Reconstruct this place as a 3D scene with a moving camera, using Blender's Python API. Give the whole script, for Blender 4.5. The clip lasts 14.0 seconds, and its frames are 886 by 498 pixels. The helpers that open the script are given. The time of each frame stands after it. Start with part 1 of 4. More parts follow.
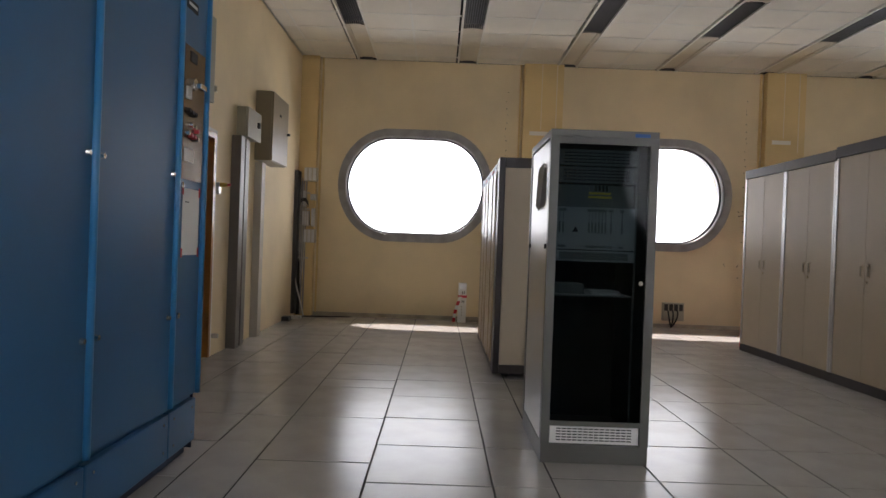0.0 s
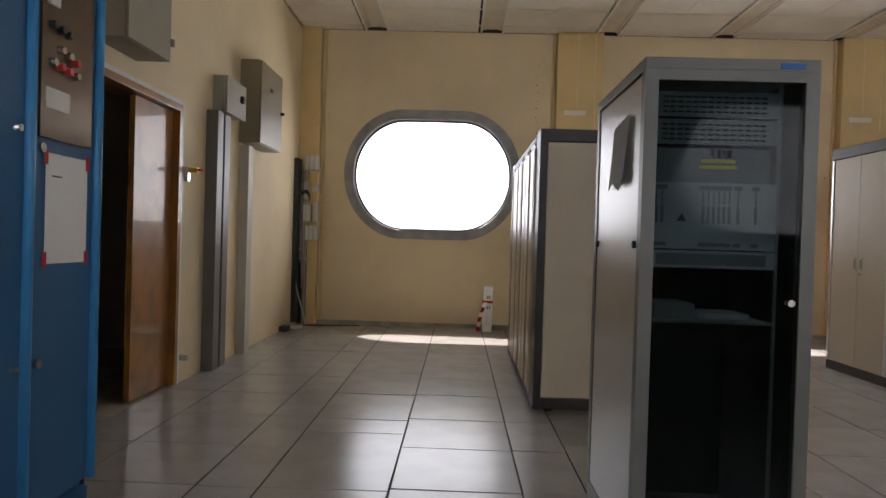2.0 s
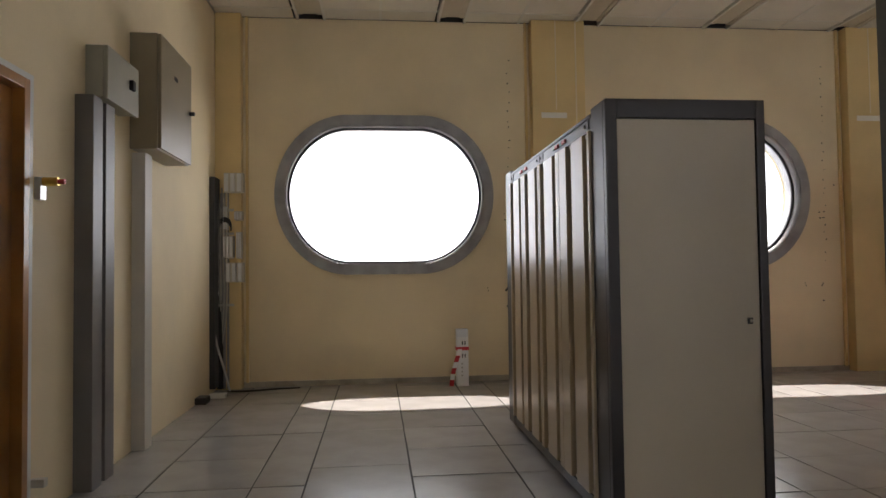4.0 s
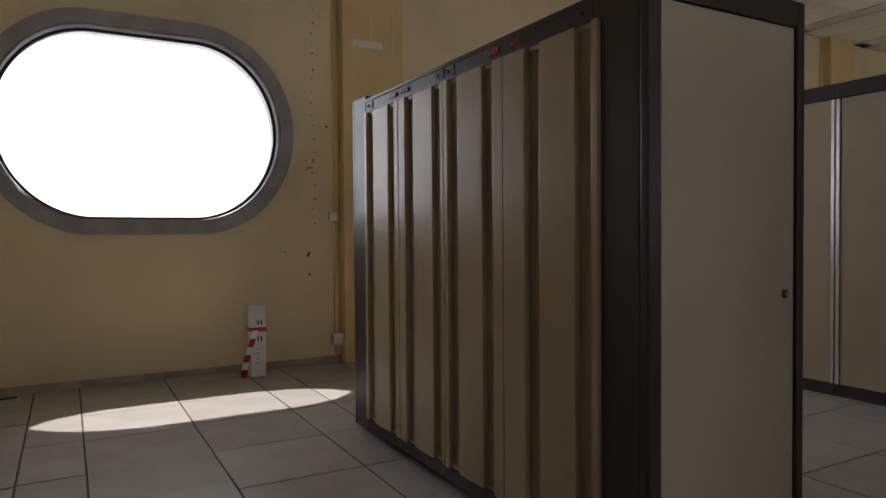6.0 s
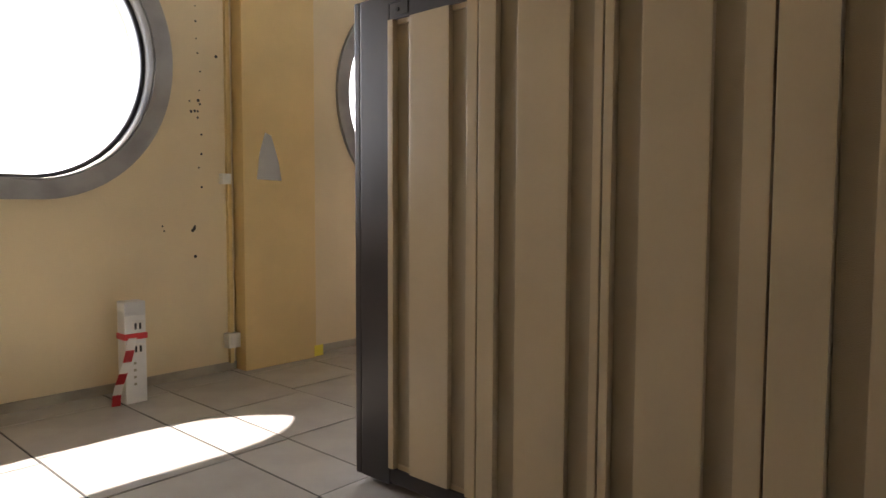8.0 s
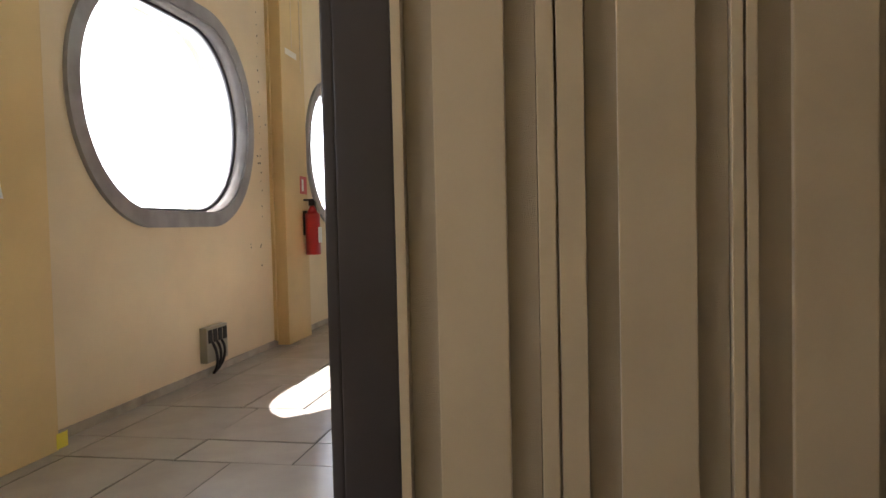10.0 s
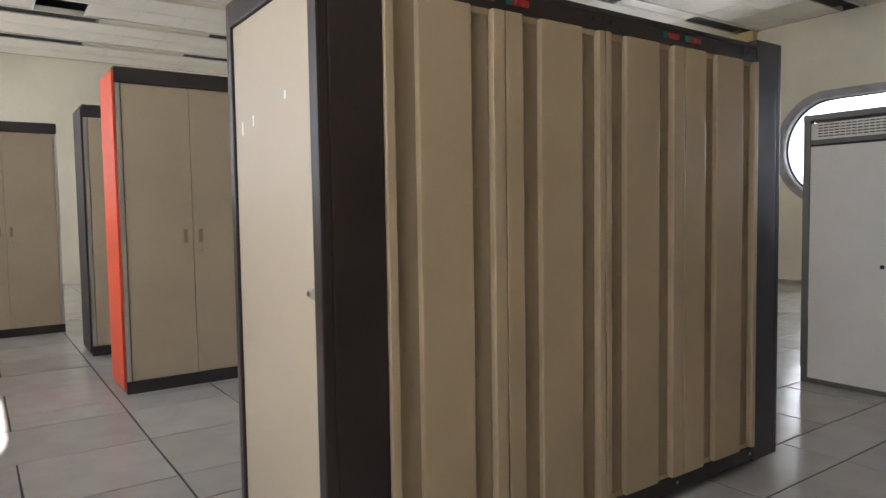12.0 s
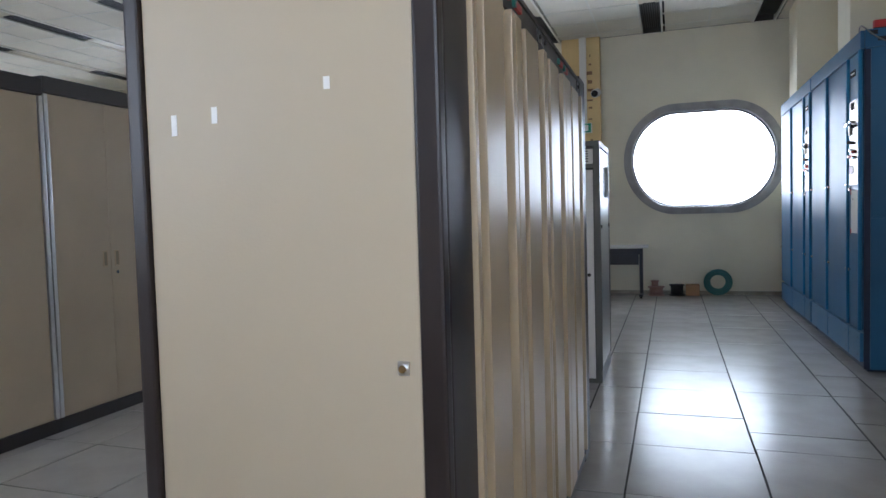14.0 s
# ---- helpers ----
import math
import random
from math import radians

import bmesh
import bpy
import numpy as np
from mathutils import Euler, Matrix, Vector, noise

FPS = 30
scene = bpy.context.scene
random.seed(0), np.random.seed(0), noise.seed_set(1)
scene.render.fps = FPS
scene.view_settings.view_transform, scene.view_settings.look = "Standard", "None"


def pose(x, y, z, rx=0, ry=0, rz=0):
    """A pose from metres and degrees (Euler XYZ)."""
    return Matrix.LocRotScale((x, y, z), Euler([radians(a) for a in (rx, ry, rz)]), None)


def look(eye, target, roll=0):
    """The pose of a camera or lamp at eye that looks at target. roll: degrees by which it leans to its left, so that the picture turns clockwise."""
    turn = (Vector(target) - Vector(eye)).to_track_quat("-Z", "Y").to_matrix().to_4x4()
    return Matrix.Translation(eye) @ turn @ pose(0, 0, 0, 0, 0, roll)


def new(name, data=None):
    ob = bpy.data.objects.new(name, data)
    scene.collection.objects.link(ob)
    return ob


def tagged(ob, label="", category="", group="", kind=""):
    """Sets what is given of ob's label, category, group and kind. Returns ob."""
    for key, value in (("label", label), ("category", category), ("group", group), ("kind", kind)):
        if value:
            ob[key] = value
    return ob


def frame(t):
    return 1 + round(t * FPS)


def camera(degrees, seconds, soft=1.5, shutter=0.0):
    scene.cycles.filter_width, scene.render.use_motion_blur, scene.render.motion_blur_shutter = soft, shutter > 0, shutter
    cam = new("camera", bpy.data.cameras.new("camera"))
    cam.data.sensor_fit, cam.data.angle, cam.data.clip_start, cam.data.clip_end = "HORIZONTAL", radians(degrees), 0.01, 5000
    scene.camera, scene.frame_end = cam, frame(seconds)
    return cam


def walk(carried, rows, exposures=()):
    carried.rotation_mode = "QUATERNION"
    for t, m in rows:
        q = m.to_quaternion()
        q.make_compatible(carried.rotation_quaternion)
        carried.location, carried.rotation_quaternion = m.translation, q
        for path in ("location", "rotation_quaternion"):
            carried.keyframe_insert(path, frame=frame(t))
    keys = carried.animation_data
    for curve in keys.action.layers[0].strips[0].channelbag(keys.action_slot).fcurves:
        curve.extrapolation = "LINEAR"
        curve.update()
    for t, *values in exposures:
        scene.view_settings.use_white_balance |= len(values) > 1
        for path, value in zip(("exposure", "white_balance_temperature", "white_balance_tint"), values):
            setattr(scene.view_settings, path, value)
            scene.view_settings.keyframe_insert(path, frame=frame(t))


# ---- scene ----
cam = camera(66.8, 14.0)
PATH = [
    (0, (0.296, 0.29, 1.142), (0.306, 2.29, 1.127), 2.1),
    (0.5, (0.269, 0.425, 1.111), (0.293, 2.424, 1.055), 2.8),
    (1, (0.286, 0.78, 1.148), (0.21, 2.778, 1.108), 3.1),
    (1.5, (0.275, 1.192, 1.139), (0.14, 3.188, 1.119), 2.9),
    (2, (0.264, 1.601, 1.144), (0.218, 3.6, 1.119), 1.7),
    (4.5, (-0.355, 3.635, 1.161), (0.014, 5.599, 1.237), -2.1),
    (5, (-0.482, 3.952, 1.158), (0.179, 5.84, 1.176), -2.5),
    (5.5, (-0.576, 4.323, 1.167), (0.286, 6.128, 1.139), -1.5),
    (6, (-0.672, 4.706, 1.14), (0.304, 6.451, 1.095), -0.4),
    (6.5, (-0.787, 5.066, 1.149), (0.355, 6.708, 1.105), 0.5),
    (7, (-0.85, 5.463, 1.153), (0.363, 7.053, 1.108), 0.1),
    (7.5, (-0.872, 5.881, 1.097), (0.4, 7.423, 1.051), 0.0),
    (8, (-0.973, 6.324, 1.12), (0.509, 7.661, 0.994), 0.2),
    (8.5, (-0.954, 6.733, 1.135), (0.645, 7.927, 1.006), 0.1),
    (9, (-1.0, 7.079, 1.086), (0.765, 8.017, 1.031), -0.1),
    (11.5, (-0.968, 8.806, 1.203), (0.893, 8.089, 1.052), -1.0),
    (12, (-0.852, 9.146, 1.193), (0.783, 8.0, 1.076), -0.9),
    (12.5, (-0.665, 9.35, 1.231), (0.607, 7.824, 1.005), 0.2),
    (13, (-0.315, 9.447, 1.229), (0.717, 7.744, 1.041), -0.8),
    (13.5, (0.029, 9.519, 1.234), (0.918, 7.734, 1.076), -1.3),
    (14, (0.381, 9.593, 1.263), (1.025, 7.702, 1.164), -1.6),
]
walk(cam, [(t, look(eye, target, roll)) for t, eye, target, roll in PATH],
     exposures=[(0, 1.0, 6500, 19), (2, 1.12, 6500, 19), (4.5, 0.8, 6500, 17), (5.2, 0.42, 6400, 18), (6.5, 0.7, 6500, 17), (7.5, 1.4, 6700, 18), (9, 1.9, 6700, 17),
                (11.5, 1.75, 6050, 16), (12, 1.75, 6150, 16), (12.5, 2.25, 5950, 14), (13, 2.1, 5700, 14), (13.5, 1.85, 5450, 13), (14, 1.42, 5500, 13)])

# ---- world, sun, window light ----
world = bpy.data.worlds.new("sky")
scene.world = world
world.use_nodes = True
wn = world.node_tree
sky = wn.nodes.new("ShaderNodeTexSky")
sky.sky_type, sky.sun_disc = "NISHITA", False
sky.sun_elevation, sky.sun_rotation = radians(57), radians(10)
wn.links.new(sky.outputs[0], wn.nodes["Background"].inputs[0])
wn.nodes["Background"].inputs[1].default_value = 0.15

sun = new("sun", bpy.data.lights.new("sun", "SUN"))
sun.data.energy, sun.data.angle, sun.data.color = 5.0, radians(0.5), (1, 0.95, 0.87)
sun.matrix_world = look((0, 0, 0), (0.11, -0.63, -1))

XW, XE, YS, YN, ZC = -1.85, 12.45, -0.98, 10.45, 3.88     # inner faces of the room
BAY, WX, WZ = 3.63, -0.11, 2.00                          # window spacing, first centre, height
WIN_N = [WX + BAY * i for i in range(4)]
WIN_S = [WX + 0.05 + BAY * i for i in range(4)]
THICK = 0.32


# ---- materials ----
def mat(name, color, rough=0.5, metal=0.0, vary=0.12, scale=3.0, fine=60.0, bump=0.05, coat=0.0, rand=0.0, spec=0.5, stain=None):
    m = bpy.data.materials.new(name)
    m.use_nodes = True
    n, l = m.node_tree.nodes, m.node_tree.links
    p = n["Principled BSDF"]
    tc = n.new("ShaderNodeTexCoord")
    src = tc.outputs["Object"]
    a = n.new("ShaderNodeTexNoise")
    a.inputs["Scale"].default_value, a.inputs["Detail"].default_value = scale, 5
    b = n.new("ShaderNodeTexNoise")
    b.inputs["Scale"].default_value, b.inputs["Detail"].default_value = fine, 3
    l.new(src, a.inputs["Vector"])
    l.new(src, b.inputs["Vector"])
    mix = n.new("ShaderNodeMix")
    mix.data_type = "RGBA"
    dark = stain or tuple(c * (1 - 2 * vary) for c in color)
    mix.inputs[6].default_value = (*dark, 1)
    mix.inputs[7].default_value = (*[min(1, c * (1 + vary * 0.4)) for c in color], 1)
    ramp = n.new("ShaderNodeMapRange")
    ramp.inputs[1].default_value, ramp.inputs[2].default_value = 0.25, 0.6
    l.new(a.outputs[0], ramp.inputs[0])
    l.new(ramp.outputs[0], mix.inputs[0])
    out = mix.outputs[2]
    if rand:
        oi = n.new("ShaderNodeObjectInfo")
        mr = n.new("ShaderNodeMapRange")
        mr.inputs[3].default_value, mr.inputs[4].default_value = 1 - rand, 1 + rand * 0.3
        hv = n.new("ShaderNodeHueSaturation")
        l.new(oi.outputs["Random"], mr.inputs[0])
        l.new(mr.outputs[0], hv.inputs["Value"])
        l.new(out, hv.inputs["Color"])
        out = hv.outputs[0]
    l.new(out, p.inputs["Base Color"])
    rr = n.new("ShaderNodeMapRange")
    rr.inputs[3].default_value, rr.inputs[4].default_value = max(0.02, rough * 0.8), min(1, rough * 1.25)
    l.new(a.outputs[0], rr.inputs[0])
    l.new(rr.outputs[0], p.inputs["Roughness"])
    bp = n.new("ShaderNodeBump")
    bp.inputs["Strength"].default_value, bp.inputs["Distance"].default_value = bump, 0.01
    l.new(b.outputs[0], bp.inputs["Height"])
    l.new(bp.outputs[0], p.inputs["Normal"])
    p.inputs["Metallic"].default_value = metal
    p.inputs["Coat Weight"].default_value = coat
    p.inputs["Specular IOR Level"].default_value = spec
    return m


def emission(name, color, strength):
    m = bpy.data.materials.new(name)
    m.use_nodes = True
    p = m.node_tree.nodes["Principled BSDF"]
    p.inputs["Base Color"].default_value = (*color, 1)
    p.inputs["Emission Color"].default_value = (*color, 1)
    p.inputs["Emission Strength"].default_value = strength
    return m


def glass(name, color, gloss):
    """Clear or tinted flat glass: light goes straight through, and the surface mirrors a little."""
    m = bpy.data.materials.new(name)
    m.use_nodes = True
    n, l = m.node_tree.nodes, m.node_tree.links
    n.remove(n["Principled BSDF"])
    tr, gl, mx = n.new("ShaderNodeBsdfTransparent"), n.new("ShaderNodeBsdfGlossy"), n.new("ShaderNodeMixShader")
    tr.inputs[0].default_value = (*color, 1)
    gl.inputs["Roughness"].default_value = 0.03
    mx.inputs[0].default_value = gloss
    l.new(tr.outputs[0], mx.inputs[1])
    l.new(gl.outputs[0], mx.inputs[2])
    l.new(mx.outputs[0], n["Material Output"].inputs[0])
    return m


def daylight(name, y, power):
    """Plain bright sky standing outside one side's windows; it ends below the sun's way in."""
    m = emission(name, (0.94, 0.97, 1.0), power)
    bm = bmesh.new()
    bm.faces.new([bm.verts.new(p) for p in ((XW - 12, y, -6), (XE + 12, y, -6), (XE + 12, y, 9.6), (XW - 12, y, 9.6))])
    me = bpy.data.meshes.new("backdrop")
    bm.to_mesh(me)
    bm.free()
    me.materials.append(m)
    tagged(new("backdrop", me), "plain bright white sky outside the windows", "sky", "", "structure")


daylight("sky_glow_north", YN + THICK + 6.0, 1.75)
daylight("sky_glow_south", YS - THICK - 6.0, 1.75)

M_WALL = mat("wall_paint", (0.77, 0.635, 0.40), 0.7, vary=0.07, scale=1.1, fine=90, bump=0.10)
M_WALL2 = mat("wall_paint_pale", (0.78, 0.73, 0.58), 0.7, vary=0.06, scale=1.1, fine=90, bump=0.10)
M_PIL = mat("pilaster_paint", (0.72, 0.53, 0.24), 0.5, vary=0.08, scale=1.5, fine=70, bump=0.08)
M_TILE = mat("floor_tile", (0.44, 0.42, 0.39), 0.20, vary=0.06, scale=4, fine=140, bump=0.012, rand=0.10, spec=0.45)
M_JOINT = mat("floor_joint", (0.03, 0.028, 0.025), 0.8)
M_CEIL = mat("ceiling_tile", (0.80, 0.75, 0.64), 0.9, vary=0.05, scale=1.5, fine=160, bump=0.35)
M_BAR = mat("ceiling_bar", (0.78, 0.75, 0.66), 0.5, vary=0.04)
M_FIX = mat("fixture_paint", (0.62, 0.55, 0.42), 0.45, vary=0.06)
M_BLACK = mat("black_void", (0.015, 0.014, 0.013), 0.7)
M_GRILLE = mat("grille_dark", (0.05, 0.048, 0.045), 0.5)
M_STEEL = mat("window_steel", (0.33, 0.32, 0.31), 0.5, metal=0.3, vary=0.15, scale=5, fine=50, bump=0.06)
M_GASKET = mat("gasket", (0.03, 0.03, 0.035), 0.5)
M_PANE = glass("window_glass", (0.97, 0.98, 0.98), 0.04)
M_BLUE = mat("blue_paint", (0.028, 0.13, 0.27), 0.38, vary=0.08, scale=2, fine=200, bump=0.03)
M_BLUE2 = mat("blue_bar_paint", (0.035, 0.22, 0.46), 0.33, vary=0.05, scale=3)
# cabinet blue darkened: shade at the plinths and side recess put into the colour
M_BLUED = mat("blue_painted_shade", (0.02, 0.03, 0.07), 0.5)
M_BEIGE = mat("beige_enamel", (0.47, 0.37, 0.235), 0.30, vary=0.05, scale=2.5, fine=150, bump=0.03)
M_BEIGE2 = mat("beige_panel", (0.50, 0.42, 0.30), 0.42, vary=0.04, scale=2, fine=150, bump=0.04)
M_MESH = mat("perforated_beige", (0.36, 0.29, 0.195), 0.55, vary=0.04, scale=6, fine=420, bump=0.5)
M_BROWN = mat("dark_brown_enamel", (0.026, 0.019, 0.018), 0.36, vary=0.10, scale=4, fine=120, bump=0.03)
M_CAB = mat("cabinet_beige", (0.46, 0.38, 0.265), 0.42, vary=0.05, scale=2, fine=150, bump=0.03)
M_CABD = mat("cabinet_dark", (0.035, 0.030, 0.030), 0.45)
M_ALU = mat("aluminium", (0.66, 0.66, 0.66), 0.30, metal=0.9, vary=0.05)
M_RED = mat("red_panel", (0.72, 0.085, 0.03), 0.42, vary=0.05)
M_GREY = mat("rack_grey", (0.125, 0.125, 0.11), 0.40, vary=0.06, scale=3, fine=150, bump=0.03)
M_SIDE = mat("rack_side", (0.42, 0.42, 0.40), 0.30, metal=0.5, vary=0.04, fine=150)
M_WHITE = mat("white_panel", (0.74, 0.73, 0.70), 0.45, vary=0.04)
M_GEAR = mat("gear_grey", (0.22, 0.24, 0.24), 0.5, vary=0.08)
M_GEARL = mat("gear_light", (0.50, 0.54, 0.54), 0.45, vary=0.08)
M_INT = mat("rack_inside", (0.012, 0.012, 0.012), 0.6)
M_SMOKE = glass("smoked_glass", (0.56, 0.60, 0.61), 0.006)
M_YEL = mat("yellow_label", (0.85, 0.72, 0.08), 0.6)
M_PAPER = mat("paper", (0.90, 0.89, 0.86), 0.85, vary=0.03)
M_TAPE = mat("red_tape", (0.62, 0.03, 0.04), 0.45)
M_WOOD = mat("varnished_wood", (0.36, 0.155, 0.035), 0.34, vary=0.25, scale=4, fine=60, bump=0.04, coat=0.3)
M_ORANGE = mat("orange_door", (0.66, 0.30, 0.02), 0.5, vary=0.05)
M_BOX = mat("box_olive", (0.25, 0.205, 0.13), 0.36, vary=0.06)
M_BOX2 = mat("box_grey", (0.34, 0.32, 0.24), 0.45, vary=0.06)
M_DUCT = mat("duct_grey", (0.17, 0.155, 0.14), 0.4, vary=0.08)
M_DUCTL = mat("duct_light", (0.52, 0.48, 0.40), 0.5, vary=0.06)
M_CTRL = mat("control_bronze", (0.20, 0.145, 0.10), 0.22, metal=0.6, vary=0.08, scale=5)
M_CHROME = mat("chrome", (0.75, 0.74, 0.72), 0.18, metal=1.0)
M_BRASS = mat("brass", (0.70, 0.48, 0.12), 0.28, metal=0.9)
M_PLAST = mat("white_plastic", (0.74, 0.72, 0.66), 0.4, vary=0.04)
M_CABLE = mat("grey_cable", (0.30, 0.29, 0.27), 0.5)
M_DESK = mat("desk_dark", (0.03, 0.03, 0.042), 0.45)
M_DTOP = mat("desk_top", (0.70, 0.69, 0.66), 0.4)
M_TEAL = mat("teal_hose", (0.07, 0.22, 0.22), 0.5)
M_PINK = mat("pink_spool", (0.40, 0.22, 0.18), 0.7)
M_CARD = mat("cardboard", (0.30, 0.17, 0.09), 0.8)
M_GREEN = mat("sign_green", (0.03, 0.33, 0.20), 0.5)
M_EXT = mat("extinguisher_red", (0.60, 0.02, 0.02), 0.3, coat=0.3)
M_LED = mat("led_red", (0.45, 0.03, 0.03), 0.35)
M_LEDG = mat("led_green", (0.02, 0.16, 0.13), 0.35)
M_TUBE = mat("lamp_tube", (0.85, 0.86, 0.86), 0.3)
M_SKIRT = mat("skirting", (0.40, 0.35, 0.27), 0.7, vary=0.2, scale=6)
M_BLUEB = mat("blue_board", (0.02, 0.10, 0.33), 0.6, vary=0.06)
M_PATCH = mat("plaster_patch", (0.80, 0.76, 0.66), 0.8, vary=0.05)


# ---- mesh helpers ----
def box(bm, x0, x1, y0, y1, z0, z1, bev=0.0):
    vs = [bm.verts.new((x, y, z)) for x in (x0, x1) for y in (y0, y1) for z in (z0, z1)]
    fs = [bm.faces.new([vs[i] for i in q]) for q in
          ((0, 1, 3, 2), (4, 6, 7, 5), (0, 4, 5, 1), (2, 3, 7, 6), (0, 2, 6, 4), (1, 5, 7, 3))]
    if bev:
        es = list({e for f in fs for e in f.edges})
        bmesh.ops.bevel(bm, geom=es, offset=bev, segments=2, profile=0.7, affect="EDGES")
    return bm


def B(x0, x1, y0, y1, z0, z1, bev=0.0):
    return box(bmesh.new(), x0, x1, y0, y1, z0, z1, bev)


def cyl(bm, p, q, r, r2=None, seg=14):
    p, q = Vector(p), Vector(q)
    d = q - p
    m = Matrix.Translation((p + q) / 2) @ d.to_track_quat("Z", "Y").to_matrix().to_4x4()
    bmesh.ops.create_cone(bm, cap_ends=True, segments=seg, radius1=r, radius2=r if r2 is None else r2, depth=d.length, matrix=m)
    return bm


def C(p, q, r, r2=None, seg=14):
    return cyl(bmesh.new(), p, q, r, r2, seg)


def mesh(name, bm, material, smooth=False):
    me = bpy.data.meshes.new(name)
    bmesh.ops.recalc_face_normals(bm, faces=bm.faces)
    bm.to_mesh(me)
    bm.free()
    me.materials.append(material)
    if smooth:
        for p in me.polygons:
            p.use_smooth = True
    return me


def part(name, bm, material, parent, label="", smooth=False):
    ob = new(name, mesh(name, bm, material, smooth))
    ob.parent = parent
    return tagged(ob, label)


def thing(name, label, category, at=(0, 0, 0), group="", turn=0):
    ob = new(name)
    ob.empty_display_size = 0.1
    ob.matrix_world = pose(*at, 0, 0, turn)
    return tagged(ob, label, category, group)


def solid(name, bm, material, label, category, group="", smooth=False):
    return tagged(new(name, mesh(name, bm, material, smooth)), label, category, group)


def fixed(name, bm, material, label="", category="", parent=None, smooth=False):
    ob = new(name, mesh(name, bm, material, smooth))
    ob.parent = parent
    return tagged(ob, label, category, "", "structure")


def tube(name, pts, r, material, parent=None, label="", category=""):
    cu = bpy.data.curves.new(name, "CURVE")
    cu.dimensions, cu.bevel_depth, cu.bevel_resolution = "3D", r, 2
    sp = cu.splines.new("NURBS")
    sp.points.add(len(pts) - 1)
    for s, p in zip(sp.points, pts):
        s.co = (*p, 1)
    sp.use_endpoint_u, sp.order_u = True, 4
    cu.materials.append(material)
    tmp = bpy.data.objects.new(name, cu)
    me = bpy.data.meshes.new_from_object(tmp)
    bpy.data.objects.remove(tmp)
    ob = new(name, me)
    ob.parent = parent
    return tagged(ob, label, category)


def stadium(hw, hh, rx, n=96):
    """Outline of a window: a flat top and bottom between elliptic ends."""
    flat, pts = hw - rx, []
    for i in range(n):
        a = 2 * math.pi * i / n
        c, s = math.cos(a), math.sin(a)
        pts.append(((flat if c > 1e-6 else -flat if c < -1e-6 else 0) + rx * c, hh * s))
    return pts


def ring(bm, cx, cz, inner, outer, y0, y1):
    """A closed frame between two outlines, from y0 to y1."""
    n = len(inner)
    v = [[bm.verts.new((cx + p[0], y, cz + p[1])) for p in o] for o in (inner, outer) for y in (y0, y1)]
    for i in range(n):
        j = (i + 1) % n
        for a, b in ((0, 2), (2, 3), (3, 1), (1, 0)):
            bm.faces.new((v[a][i], v[a][j], v[b][j], v[b][i]))
    return bm


W_IN = stadium(1.053, 0.743, 0.68)
W_OUT = stadium(1.16, 0.85, 0.785)


# ---- walls, ceiling ----
def window_wall(name, y_in, y_out, centres, material, label, k0=1.0):
    bm = bmesh.new()
    x0s = [XW] + [(a + b) / 2 for a, b in zip(centres, centres[1:])] + [XE]
    for cx, xa, xb in zip(centres, x0s, x0s[1:]):
        hole = [(cx + p[0] * k0, WZ + p[1] * k0) for p in W_IN]
        rim = []
        for hx, hz in hole:
            dx, dz = hx - cx, hz - WZ
            k = min([t for t in ((xb - cx) / dx if dx > 1e-9 else 9e9, (xa - cx) / dx if dx < -1e-9 else 9e9,
                                 (ZC - WZ) / dz if dz > 1e-9 else 9e9, (-0.06 - WZ) / dz if dz < -1e-9 else 9e9)])
            rim.append([cx + dx * k, WZ + dz * k])
        for cxx in (xa, xb):
            for czz in (-0.06, ZC):
                near = min(rim, key=lambda r: (r[0] - cxx) ** 2 + (r[1] - czz) ** 2)
                near[0], near[1] = cxx, czz
        n = len(hole)
        v = [[bm.verts.new((p[0], y, p[1])) for p in o] for o in (hole, rim) for y in (y_in, y_out)]
        for i in range(n):
            j = (i + 1) % n
            bm.faces.new((v[0][i], v[0][j], v[2][j], v[2][i]))
            bm.faces.new((v[1][i], v[1][j], v[3][j], v[3][i]))
            bm.faces.new((v[0][i], v[0][j], v[1][j], v[1][i]))
    return fixed(name, bm, material, label, "wall")


window_wall("wall_north", YN, YN + THICK, WIN_N, M_WALL, "cream painted wall with large oblong round-ended windows")
window_wall("wall_south", YS, YS - THICK, WIN_S, M_WALL2, "pale cream painted wall with oblong round-ended windows", 0.955)

DOOR_Y0, DOOR_Y1, DOOR_Z = 5.05, 6.62, 2.10
bm = bmesh.new()
box(bm, XW - 0.2, XW, YS - THICK, DOOR_Y0, -0.06, ZC)
box(bm, XW - 0.2, XW, DOOR_Y1, YN + THICK, -0.06, ZC)
box(bm, XW - 0.2, XW, DOOR_Y0, DOOR_Y1, DOOR_Z, ZC)
fixed("wall_west", bm, M_WALL, "cream painted wall with a doorway", "wall")
fixed("wall_east", B(XE, XE + 0.2, YS - THICK, YN + THICK, -0.06, ZC), M_WALL2, "pale cream painted end wall", "wall")


